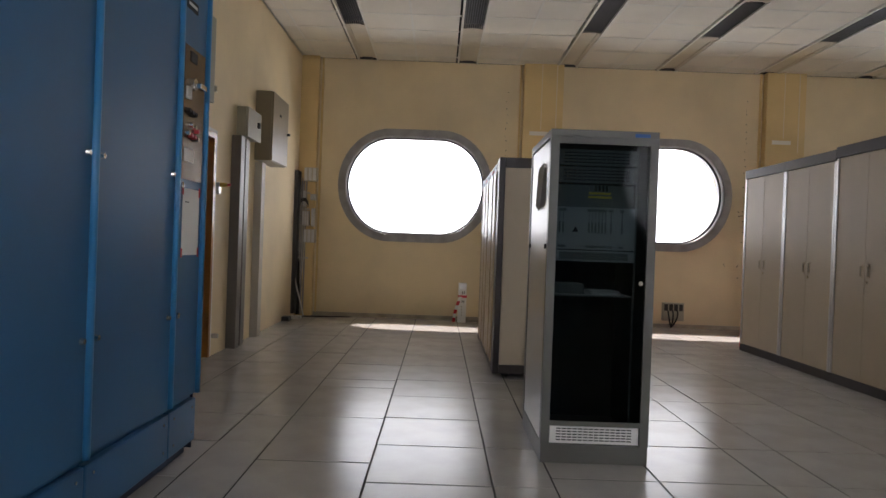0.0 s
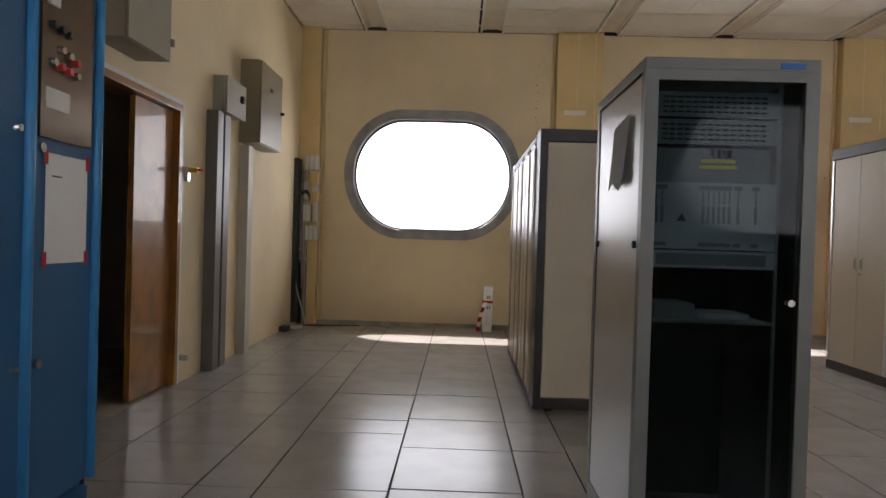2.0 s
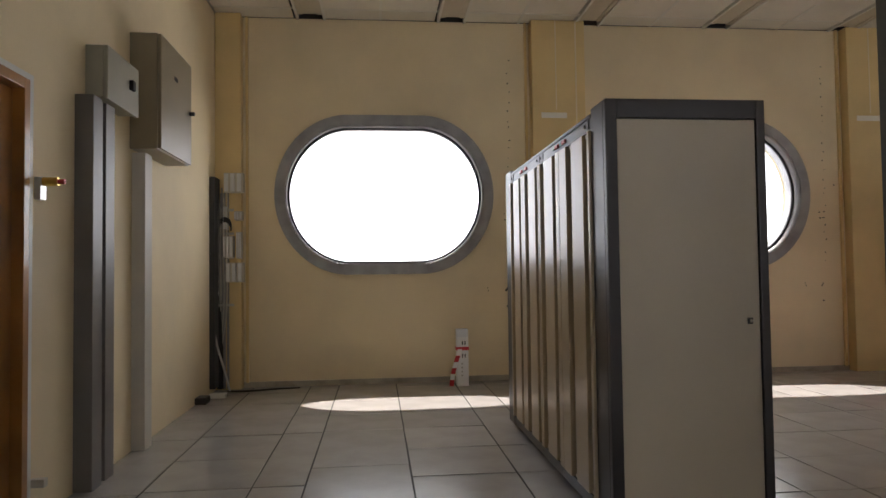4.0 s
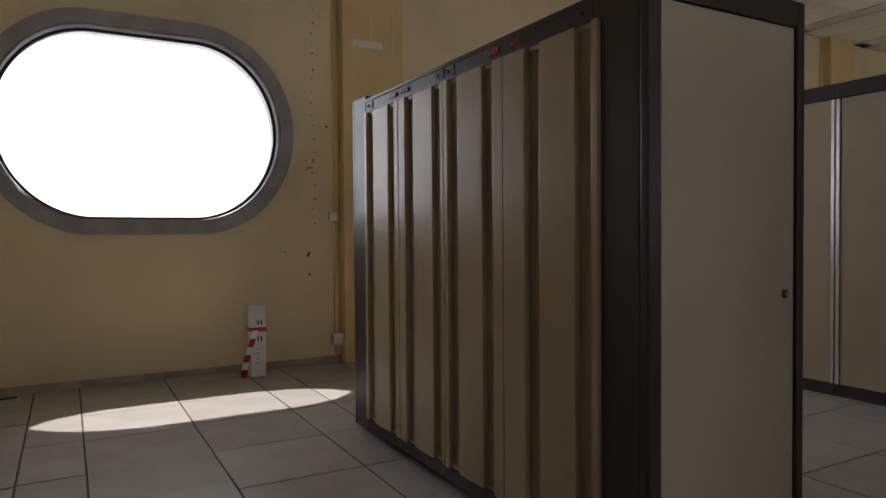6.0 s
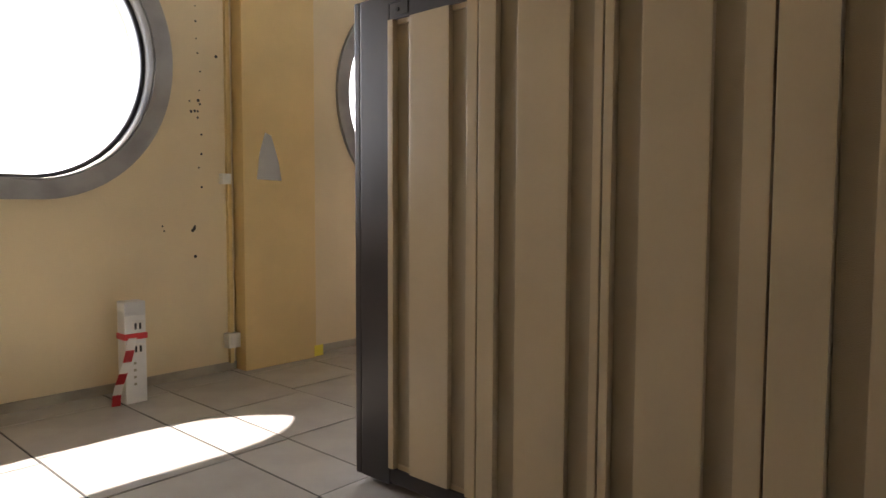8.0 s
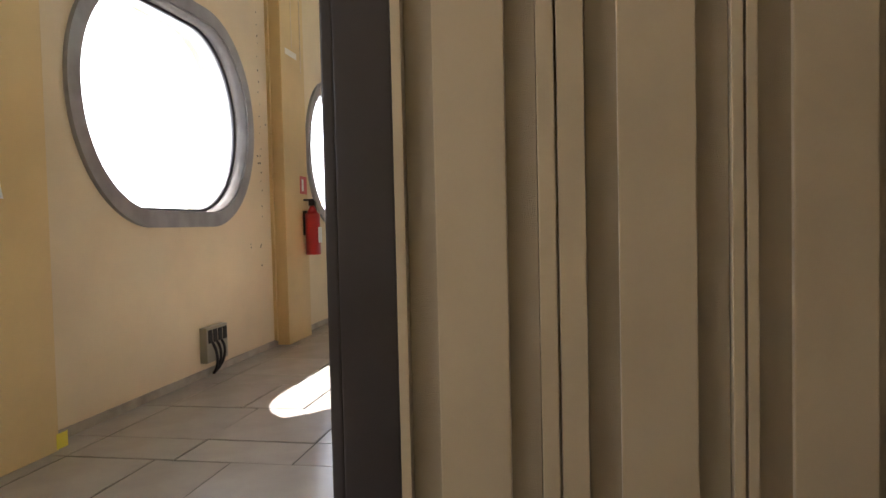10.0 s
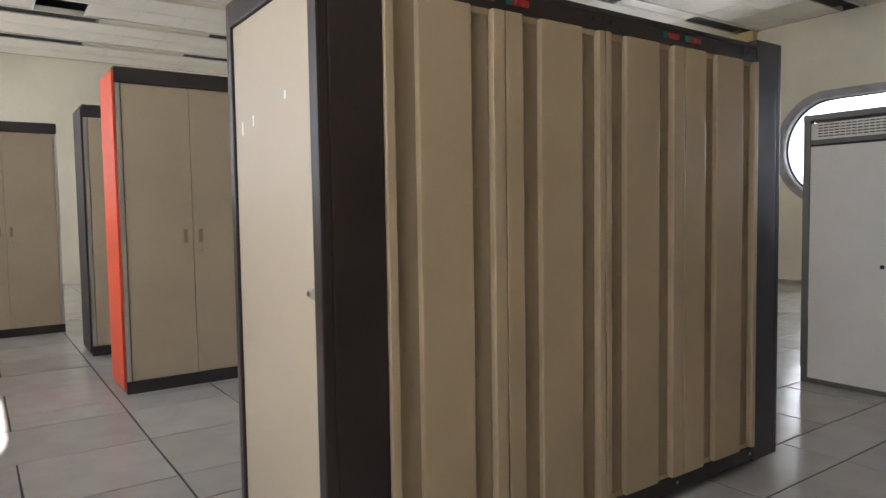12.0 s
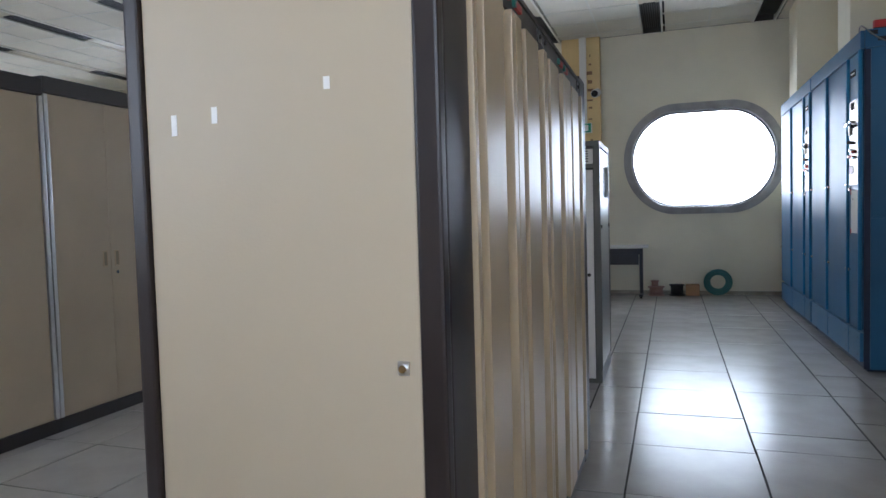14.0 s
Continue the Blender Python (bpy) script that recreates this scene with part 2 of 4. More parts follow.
def window(i, x, y, s):
    """A window in a thick wall; s points outwards."""
    w = tagged(new("window_%d" % i), "round-ended window with a broad grey steel surround", "window", "", "structure")
    w.location = (x, y, WZ)
    part("window_frame", ring(bmesh.new(), 0, 0, W_IN, W_OUT, -0.03 * s, 0.004 * s), M_STEEL, w, "brushed grey steel surround")
    part("reveal", ring(bmesh.new(), 0, 0, [(a * 0.988, b * 0.985) for a, b in W_IN], [(a * 0.998, b * 0.998) for a, b in W_IN], -0.02 * s, 0.25 * s), M_STEEL, w, "steel lining", True)
    part("gasket", ring(bmesh.new(), 0, 0, [(a * 0.965, b * 0.955) for a, b in W_IN], [(a * 0.986, b * 0.983) for a, b in W_IN], 0.085 * s, 0.11 * s), M_GASKET, w, "black rubber seal", True)
    bm = bmesh.new()
    loops = [[bm.verts.new((p[0] * 0.98, y * s, p[1] * 0.98)) for p in W_IN] for y in (0.094, 0.100)]
    bm.faces.new(loops[0])
    bm.faces.new(loops[1])
    for a in range(len(W_IN)):
        b = (a + 1) % len(W_IN)
        bm.faces.new((loops[0][a], loops[0][b], loops[1][b], loops[1][a]))
    pane = part("pane", bm, M_PANE, w)
    pane.visible_shadow = False
    return w


for i, x in enumerate(WIN_N):
    window(i + 1, x, YN, 1)
for i, x in enumerate(WIN_S):
    window(i + 5, x, YS, -1).scale = (0.955, 1, 0.955)


def pilaster(x0, x1, y, s, material, depth=0.13):
    ob = fixed("pilaster", box(bmesh.new(), x0, x1, min(y, y + s * depth), max(y, y + s * depth), 0, ZC, 0.012), material,
               "ochre yellow painted pilaster", "pilaster")
    return ob


for i in range(4):
    pilaster(WX + 1.58 + BAY * i, WX + 2.17 + BAY * i, YN, -1, M_PIL)
    pilaster(WX + 1.48 + BAY * i, WX + 2.05 + BAY * i, YS, 1, M_PIL)
pilaster(XW, XW + 0.26, YN, -1, M_PIL)
for i in range(4):
    fixed("trim", B(WX + 1.525 + BAY * i, WX + 1.55 + BAY * i, YN - 0.03, YN, 0.05, ZC), M_PIL, "thin ochre cable cover up the wall", "trim")
fixed("trim", B(XW + 0.29, XW + 0.315, YN - 0.03, YN, 0.05, ZC), M_PIL, "thin ochre cable cover up the wall", "trim")
xs = [XW + 0.26] + [v for i in range(4) for v in (WX + 1.58 + BAY * i, WX + 2.17 + BAY * i)]
for a, b in zip(xs[0::2], xs[1::2]):
    fixed("baseboard", B(a, b, YN - 0.012, YN, 0, 0.055), M_SKIRT, "worn dusty skirting strip", "skirting")
fixed("baseboard", B(XW, XE, YS, YS + 0.012, 0, 0.05), M_SKIRT, "worn dusty skirting strip", "skirting")

# boxed columns that rise behind the blue cabinets
fixed("column", B(XW, -1.15, -0.62, -0.05, 0, ZC, 0.01), M_WALL2, "pale painted square column", "column")
fixed("column", B(XW, -1.28, 1.55, 2.05, 2.545, ZC, 0.01), M_WALL2, "pale painted boxed shaft above the cabinets", "column")
for a, b, c, e in ((XW - 0.2, XE + 0.2, YN, YN + THICK), (XW - 0.2, XE + 0.2, YS - THICK, YS), (XW - 0.2, XW, YS, YN), (XE, XE + 0.2, YS, YN)):
    fixed("wall_top", B(a, b, c, e, ZC, ZC + 0.16), M_GRILLE, "dark top of the wall above the ceiling", "wall")

# ceiling: tiles between channels, one mesh each kind
CH0, CHS, CHW = -0.88, 1.50, 0.28
bt, bb = bmesh.new(), bmesh.new()
ys = [YN - 0.28 - 0.6 * i for i in range(20)]
chans = [CH0 + CHS * i for i in range(-1, 11)]
for c in chans:
    for k in range(2):
        xa = c + CHW / 2 + 0.595 * k
        a, b = max(xa + 0.012, XW), min(xa + 0.583, XE)
        if b - a < 0.05:
            continue
        for y0 in [YN] + ys:
            y1 = YN - 0.28 if y0 == YN else y0 - 0.6
            if y0 <= YS:
                continue
            if abs(a - 8.87) < 0.3 and abs(y0 - 8.37) < 0.1:
                continue
            z = ZC + random.uniform(0, 0.003)
            box(bt, a, b, max(y1, YS) + 0.012, y0 - 0.012, z, z + 0.02)
        box(bb, max(xa - 0.012, XW), max(xa + 0.012, XW + 0.01), YS, YN, ZC - 0.004, ZC + 0.012)
    box(bb, max(c - CHW / 2 - 0.015, XW), max(c - CHW / 2 + 0.012, XW + 0.01), YS, YN, ZC - 0.012, ZC + 0.06)
    box(bb, max(c + CHW / 2 - 0.012, XW), max(c + CHW / 2 + 0.015, XW + 0.01), YS, YN, ZC - 0.012, ZC + 0.06)
    for y0 in ys:
        if y0 > YS:
            box(bb, max(XW, c + CHW / 2), min(XE, c + CHS - CHW / 2), y0 - 0.012, y0 + 0.012, ZC - 0.0035, ZC + 0.012)
fixed("ceiling", bt, M_CEIL, "off-white textured square ceiling tiles", "ceiling")
fixed("ceiling_grid", bb, M_BAR, "cream metal ceiling grid bars", "ceiling")
fixed("ceiling_void", B(XW - 0.2, XE + 0.2, YS - THICK, YN + THICK, ZC + 0.16, ZC + 0.3), M_BLACK, "dark void above the ceiling tiles", "ceiling")


def ceiling_light(x, y0, y1, bare=False):
    t = thing("ceiling_light", "unlit recessed strip light with cream metal trough" if not bare else "unlit strip light with a bare white tube",
              "ceiling light", (x, (y0 + y1) / 2, ZC), "strip lights in the ceiling")
    h, w = (y1 - y0) / 2, CHW / 2 - 0.014
    bm = bmesh.new()
    box(bm, -w, w, -h, h, 0.05, 0.06)
    box(bm, -w, -w + 0.05, -h, h, -0.004, 0.05)
    box(bm, w - 0.05, w, -h, h, -0.004, 0.05)
    part("trough", bm, M_FIX, t)
    if bare:
        part("tube", C((0.035, -h + 0.1, 0.015), (0.035, h - 0.1, 0.015), 0.018), M_TUBE, t, "white glass tube", True)
        part("tube", C((-0.035, -h + 0.1, 0.015), (-0.035, h - 0.1, 0.015), 0.018), M_TUBE, t, "white glass tube", True)
        part("end_plate", B(-w + 0.05, w - 0.05, h - 0.06, h, 0, 0.05), M_PLAST, t)
    else:
        part("diffuser", B(-w + 0.05, w - 0.05, -h, h, 0.004, 0.012, 0.003), M_FIX, t, "cream flat diffuser")


def ceiling_vent(x, y0, y1):
    t = thing("ceiling_vent", "dark slatted air grille in the ceiling", "vent", (x, (y0 + y1) / 2, ZC), "air grilles in the ceiling")
    h, w = (y1 - y0) / 2, CHW / 2 - 0.016
    part("backing", B(-w, w, -h, h, 0.05, 0.06), M_BLACK, t)
    for k in range(9):
        xx = -w + 2 * w * (k + 0.5) / 9
        part("slat", B(xx - 0.005, xx + 0.005, -h, h, 0.0, 0.03), M_GRILLE, t)


for i, c in enumerate(chans[1:]):
    y = YN - 0.13
    k = 0
    while y > YS + 0.3:
        n = max(YS + 0.02, y - 1.5)
        ceiling_light(c, n, y, bare=(y < 1.6 and n < 0.3))
        y = n - 0.02
        if y - 0.62 > YS:
            ceiling_vent(c, y - 1.2 if y - 1.2 > YS else YS + 0.02, y)
        y -= 1.24

# ---- doors ----
d = tagged(new("door_1"), "brown varnished double door, one leaf open", "door", "", "structure")
bm = bmesh.new()
box(bm, XW - 0.2, XW + 0.015, DOOR_Y1 - 0.05, DOOR_Y1, 0, DOOR_Z, 0.004)
box(bm, XW - 0.2, XW + 0.015, DOOR_Y0, DOOR_Y0 + 0.05, 0, DOOR_Z, 0.004)
box(bm, XW - 0.2, XW + 0.015, DOOR_Y0 + 0.05, DOOR_Y1 - 0.05, DOOR_Z - 0.05, DOOR_Z, 0.004)
part("frame", bm, M_WOOD, d)
bm = bmesh.new()
box(bm, XW, XW + 0.012, DOOR_Y1, DOOR_Y1 + 0.035, 0, DOOR_Z + 0.03)
box(bm, XW, XW + 0.012, DOOR_Y0 - 0.035, DOOR_Y0, 0, DOOR_Z + 0.03)
box(bm, XW, XW + 0.012, DOOR_Y0, DOOR_Y1, DOOR_Z, DOOR_Z + 0.03)
part("architrave", bm, M_PLAST, d, "narrow white trim")
part("leaf", B(XW - 0.08, XW - 0.04, 5.99, DOOR_Y1 - 0.05, 0.01, DOOR_Z - 0.055, 0.003), M_WOOD, d, "closed narrow brown leaf")
part("leaf", B(XW - 1.0, XW - 0.10, DOOR_Y0 + 0.06, DOOR_Y0 + 0.10, 0.01, DOOR_Z - 0.055, 0.003), M_WOOD, d, "open wide brown leaf")

d = tagged(new("door_2"), "orange door in a pale grey frame", "door", "", "structure")
part("frame", box(box(box(bmesh.new(), XE - 0.03, XE, 10.20, 10.29, 0, 2.16), XE - 0.03, XE, 9.22, 9.30, 0, 2.16), XE - 0.03, XE, 9.30, 10.20, 2.06, 2.16), M_DUCTL, d)
part("leaf", B(XE - 0.02, XE - 0.002, 9.30, 10.20, 0.01, 2.06), M_ORANGE, d)
part("door_handle", B(XE - 0.06, XE - 0.02, 10.06, 10.14, 1.0, 1.03, 0.006), M_CHROME, d)

# room behind the doorway
fixed("wall_back", B(XW - 2.7, XW - 2.6, 3.2, 8.2, 0, 2.8), M_WALL2, "plain wall of the next room", "wall")
fixed("wall_back", B(XW - 2.6, XW - 0.2, 8.1, 8.2, 0, 2.8), M_WALL2, "plain wall of the next room", "wall")
fixed("wall_back", B(XW - 2.6, XW - 0.2, 3.2, 3.3, 0, 2.8), M_WALL2, "plain wall of the next room", "wall")
fixed("ceiling_back", B(XW - 2.7, XW - 0.2, 3.2, 8.2, 2.8, 2.9), M_CEIL, "plain ceiling of the next room", "ceiling")
fixed("floor_back", B(XW - 2.7, XW - 0.002, 3.2, 8.2, -0.05, -0.004), M_SKIRT, "dusty floor of the next room", "floor")
t = thing("blue_cabinet", "tall dark blue steel cabinet in the next room", "cabinet", (XW - 1.5, 6.7, 0))
part("body", B(-0.6, 0, -1.3, 1.3, 0.08, 1.09, 0.006), M_BLUE, t)
part("upper_body", B(-0.6, 0, -1.3, 1.3, 1.12, 2.5, 0.006), M_BLUE, t)
part("gap_strip", B(-0.6, -0.01, -1.29, 1.29, 1.09, 1.12), M_BLACK, t)
# shade under the body is in the plinth's colour
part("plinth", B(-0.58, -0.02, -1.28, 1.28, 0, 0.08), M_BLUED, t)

# ---- blue cabinets along the west wall ----
BX = -0.96


def buttons(t, y0, z0):
    part("control_plate", B(0, 0.008, y0 + 0.04, y0 + 0.31, 1.41, 2.06, 0.002), M_CTRL, t, "bronze control plate with knobs and buttons")
    part("rotary_switch", box(cyl(bmesh.new(), (0.008, y0 + 0.13, 1.88), (0.03, y0 + 0.13, 1.88), 0.03), 0.03, 0.06, y0 + 0.12, y0 + 0.2, 1.86, 1.885, 0.004), M_CHROME, t)
    part("meter", B(0.008, 0.02, y0 + 0.06, y0 + 0.11, 1.80, 1.86, 0.004), M_PLAST, t)
    part("nameplate", B(0.008, 0.012, y0 + 0.11, y0 + 0.19, 1.99, 2.04), M_BLACK, t)
    for k, (dy, dz, m) in enumerate(((0.08, 1.745, M_BLACK), (0.12, 1.74, M_BLACK), (0.16, 1.735, M_BLACK), (0.12, 1.68, M_CHROME), (0.16, 1.672, M_CHROME),
                                     (0.08, 1.635, M_CHROME), (0.12, 1.63, M_LED), (0.16, 1.625, M_LED), (0.20, 1.62, M_CHROME), (0.2, 1.66, M_LED))):
        part("button", C((0.008, y0 + dy, dz), (0.028, y0 + dy, dz), 0.013, 0.011), m, t)
    part("label_plate", B(0.008, 0.011, y0 + 0.06, y0 + 0.18, 1.50, 1.56), M_PLAST, t)


def blue_unit(y0, y1, ctrl, paper):
    """One steel cabinet: doors from the south, a control bay at the north end."""
    t = thing("blue_cabinet", "tall blue steel switch cabinet with doors and a control bay", "cabinet", (BX, 0, 0), "blue cabinets along the wall")
    part("body", B(-0.82, -0.03, y0, y1, 0.06, 2.54, 0.004), M_BLUE, t)
    # plinth coloured dark to stand for the shade below the doors
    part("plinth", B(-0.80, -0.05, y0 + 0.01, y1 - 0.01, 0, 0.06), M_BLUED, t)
    part("cornice", B(-0.03, 0.004, y0 + 0.002, y1 - 0.002, 2.41, 2.54, 0.005), M_BLUE, t)
    n = max(1, round((y1 - ctrl - y0) / 0.77))
    edges = [y0 + (y1 - ctrl - y0) * i / n for i in range(n + 1)] + [y1]
    for a, b in zip(edges, edges[1:]):
        dr = part("door", B(-0.03, 0, a + 0.012, b - 0.012, 0.315, 2.40, 0.008), M_BLUE, t)
        part("kick_panel", B(-0.03, 0.002, a + 0.006, b - 0.006, 0.07, 0.29, 0.008), M_BLUE, t)
        if b - a > 0.4:
            for yy in (a + 0.05, b - 0.05):
                for z in (0.75, 1.42):
                    part("latch", C((-0.002, yy, z), (0.014, yy, z), 0.014, 0.010), M_CHROME, dr)
        for yy in (a + 0.06, b - 0.06):
            for z in (0.12, 0.25):
                part("screw", C((0, yy, z), (0.006, yy, z), 0.007, seg=8), M_CHROME, t)
    for a in edges[1:]:
        part("cover_strip", C((0.004, a, 0.315), (0.004, a, 2.40), 0.016), M_BLUE2, t, "rounded brighter blue strip", True)
    yc = y1 - ctrl
    buttons(t, yc, 0)
    part("nameplate", B(0.0, 0.004, yc + 0.06, yc + 0.2, 2.24, 2.29), M_BLACK, t, "black nameplate with a pale line")
    part("nameplate_text", B(0.004, 0.005, yc + 0.075, yc + 0.185, 2.258, 2.272), M_PLAST, t)
    part("latch", C((0, yc + 0.05, 1.38), (0.014, yc + 0.05, 1.38), 0.014), M_CHROME, t)
    part("latch", C((0, yc + 0.05, 0.75), (0.014, yc + 0.05, 0.75), 0.014), M_CHROME, t)
    if paper:
        sh = solid("paper_sheet", B(BX + 0.0015, BX + 0.003, yc + 0.08, yc + 0.30, 1.04, 1.37), M_PAPER, "white paper sheet taped to the blue cabinet", "paper")
        part("print_line", B(BX + 0.003, BX + 0.0035, yc + 0.11, yc + 0.16, 1.30, 1.305), M_GREY, sh)
        for yy, zz in ((0.085, 1.055), (0.305, 1.055), (0.085, 1.36), (0.305, 1.36)):
            part("tape", B(BX + 0.003, BX + 0.004, yc + yy - 0.016, yc + yy + 0.004, zz - 0.025, zz + 0.02), M_TAPE, sh, "strip of red tape")
    return t


blue_unit(1.965, 3.83, 0.355, True)
blue_unit(0.02, 1.935, 0.33, False)
t = thing("blue_cabinet", "blue steel end cabinet with a split side panel", "cabinet", (BX, 3.835, 0), "blue cabinets along the wall")
part("upper_panel", B(-0.82, -0.06, 0, 0.02, 1.17, 2.40, 0.004), M_BLUE, t)
part("lower_panel", B(-0.82, -0.06, 0, 0.02, 0.02, 1.155, 0.004), M_BLUE, t)
part("top_panel", B(-0.82, -0.02, 0, 0.02, 2.41, 2.54, 0.004), M_BLUE, t)
# strip whose dark colour stands for shade inside the recess
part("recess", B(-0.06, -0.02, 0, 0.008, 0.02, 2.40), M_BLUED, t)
part("nameplate", B(-0.2, -0.1, 0.02, 0.024, 2.45, 2.48), M_BLACK, t)
part("nameplate", B(-0.1, -0.05, 0.02, 0.024, 2.50, 2.53), M_BLACK, t)
t = thing("beacon_lamp", "small dark red warning lamp on the blue cabinet", "lamp", (-1.1, 3.76, 2.54))
part("base", B(-0.05, 0.05, -0.04, 0.04, 0, 0.02, 0.004), M_BLACK, t)
part("cap", B(-0.045, 0.045, -0.03, 0.03, 0.02, 0.08, 0.012), M_TAPE, t)
tube("loose_wire", [(-1.0, 3.6, 2.54), (-0.95, 3.8, 2.62), (-0.95, 4.0, 2.50), (-1.1, 3.9, 2.42), (-1.2, 3.77, 2.45)], 0.005, M_CABLE, None, "loose grey wire hanging off the blue cabinet", "wire")

# ---- glazed rack ----
RX0, RX1, RY0, RY1, RZ = 0.867, 1.441, 3.85, 4.61, 1.775
t = thing("server_rack", "grey steel equipment rack with a smoked glass door", "rack", (RX0, RY0, 0))
w, dp = RX1 - RX0, RY1 - RY0
bm = bmesh.new()
for x in (0, w - 0.045):
    for y in (0, dp - 0.045):
        box(bm, x, x + 0.045, y, y + 0.045, 0.1, RZ - 0.04)
box(bm, 0, w, 0, dp, RZ - 0.04, RZ, 0.004)
box(bm, 0.002, w - 0.002, 0.002, dp - 0.002, 0.0, 0.1, 0.004)
part("frame", bm, M_GREY, t)
for x in (0.004, w - 0.012):
    sp = part("side_panel", B(x, x + 0.008, 0.05, dp - 0.05, 0.11, RZ - 0.05, 0.002), M_SIDE, t, "pale silver grey side panel")
    if x < 0.1:
        for yy in (0.075, dp - 0.075):
            part("latch", C((-0.006, yy, 1.15), (0.005, yy, 1.15), 0.013), M_BLACK, sp)
part("door_rail", B(0.045, w - 0.045, 0.0, 0.02, RZ - 0.075, RZ - 0.04), M_GREY, t)
part("door_rail", B(0.045, w - 0.045, 0.0, 0.02, 0.20, 0.225), M_GREY, t)
g = part("glass_door", B(0.046, w - 0.046, 0.006, 0.011, 0.226, RZ - 0.076), M_SMOKE, t, "dark smoked glass door")
part("lock", C((w - 0.075, -0.012, 0.97), (w - 0.075, 0.012, 0.97), 0.012), M_CHROME, t)
part("badge", B(w - 0.13, w - 0.05, -0.003, 0.001, RZ - 0.032, RZ - 0.014), M_BLUEB, t, "small blue badge")
gp = part("vent_panel", B(0.05, w - 0.05, 0.012, 0.02, 0.105, 0.195), M_WHITE, t, "pale slotted vent panel")
for r in range(5):
    for c in range(14):
        part("slot", B(0.085 + c * 0.029, 0.108 + c * 0.029, 0.010, 0.0125, 0.12 + r * 0.015, 0.126 + r * 0.015), M_BLACK, gp)
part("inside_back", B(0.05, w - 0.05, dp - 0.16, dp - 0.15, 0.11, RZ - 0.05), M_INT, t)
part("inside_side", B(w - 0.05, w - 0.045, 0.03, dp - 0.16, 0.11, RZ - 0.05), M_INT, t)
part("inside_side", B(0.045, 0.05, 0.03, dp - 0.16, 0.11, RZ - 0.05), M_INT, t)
for z, h in ((1.60, 0.085), (1.505, 0.085)):
    u = part("slotted_blank", B(0.055, w - 0.085, 0.10, 0.115, z, z + h, 0.002), M_GEAR, t)
    for r in range(4):
        for c in range(14):
            part("slot", B(0.09 + c * 0.026, 0.108 + c * 0.026, 0.097, 0.101, z + 0.012 + r * 0.017, z + 0.018 + r * 0.017), M_BLACK, u)
u = part("patch_unit", B(0.06, w - 0.09, 0.14, 0.16, 1.37, 1.495, 0.002), M_GEAR, t)
part("yellow_label", B(0.24, 0.36, 0.135, 0.141, 1.445, 1.457), M_YEL, u, "yellow label strip")
part("yellow_label", B(0.235, 0.363, 0.135, 0.141, 1.424, 1.436), M_YEL, u, "yellow label strip")
for k in range(4):
    part("cable_plug", B(0.27 + k * 0.02, 0.279 + k * 0.02, 0.12, 0.14, 1.462, 1.49), M_BLACK, u)
u = part("card_frame", B(0.05, w - 0.08, 0.09, 0.11, 1.14, 1.37, 0.002), M_GEARL, t, "pale grey card frame with connector rows")
for xx in [0.23 + 0.018 * k for k in range(6)] + [0.07, 0.09, 0.35, 0.41]:
    part("card_slot", B(xx, xx + 0.010, 0.087, 0.091, 1.23, 1.29), M_GEAR, u)
    for k in range(5):
        part("led", B(xx + 0.002, xx + 0.007, 0.087, 0.091, 1.30 + k * 0.011, 1.305 + k * 0.011), M_BLACK, u)
for xx, l in ((0.07, 0.04), (0.22, 0.11), (0.34, 0.025), (0.40, 0.025)):
    part("connector_block", B(xx, xx + l, 0.082, 0.091, 1.345, 1.36, 0.002), M_GEAR, u)
    part("connector_block", B(xx, xx + l, 0.082, 0.091, 1.15, 1.163, 0.002), M_GEAR, u)
bm = bmesh.new()
vs = [bm.verts.new(p) for p in ((0.145, 0.089, 1.235), (0.18, 0.089, 1.235), (0.1625, 0.089, 1.265))]
bm.faces.new(vs)
part("warning_triangle", bm, M_DESK, u)
part("drawer_unit", B(0.05, w - 0.08, 0.09, 0.11, 1.075, 1.135, 0.002), M_GEARL, t)
part("drawer_front", B(0.08, w - 0.12, 0.086, 0.092, 1.085, 1.125, 0.002), M_GEAR, t)
part("shelf", B(0.06, w - 0.09, 0.08, dp - 0.2, 0.885, 0.893), M_GEAR, t)
part("device", B(0.09, 0.23, 0.12, 0.3, 0.895, 0.95, 0.004), M_GEAR, t)
part("device", B(0.27, 0.43, 0.14, 0.3, 0.895, 0.915, 0.004), M_GEARL, t)
part("rail", B(0.05, 0.058, 0.085, 0.10, 0.11, RZ - 0.06), M_GEAR, t)
part("rail", B(w - 0.088, w - 0.08, 0.085, 0.10, 0.11, RZ - 0.06), M_GEAR, t)
bd = part("back_door", B(0.05, w - 0.05, dp - 0.016, dp + 0.004, 0.035, 1.565, 0.003), M_WHITE, t, "plain white rear door")
part("lock", C((0.085, dp - 0.004, 0.80), (0.085, dp + 0.010, 0.80), 0.013), M_BLACK, bd)
part("label_strip", B(0.30, 0.40, dp - 0.002, dp + 0.001, 1.475, 1.482), M_YEL, bd)
part("label_strip", B(0.30, 0.40, dp - 0.002, dp + 0.001, 1.460, 1.467), M_YEL, bd)
part("door_gap", B(0.046, w - 0.046, dp - 0.03, dp - 0.017, 0.108, 1.58), M_BLACK, t)
gp = part("back_vent", B(0.048, w - 0.048, dp - 0.014, dp - 0.004, 1.61, 1.715), M_WHITE, t, "white slotted vent panel")
for r in range(5):
    for c in range(12):
        part("slot", B(0.08 + c * 0.034, 0.107 + c * 0.034, dp - 0.006, dp - 0.003, 1.625 + r * 0.018, 1.632 + r * 0.018), M_BLACK, gp)
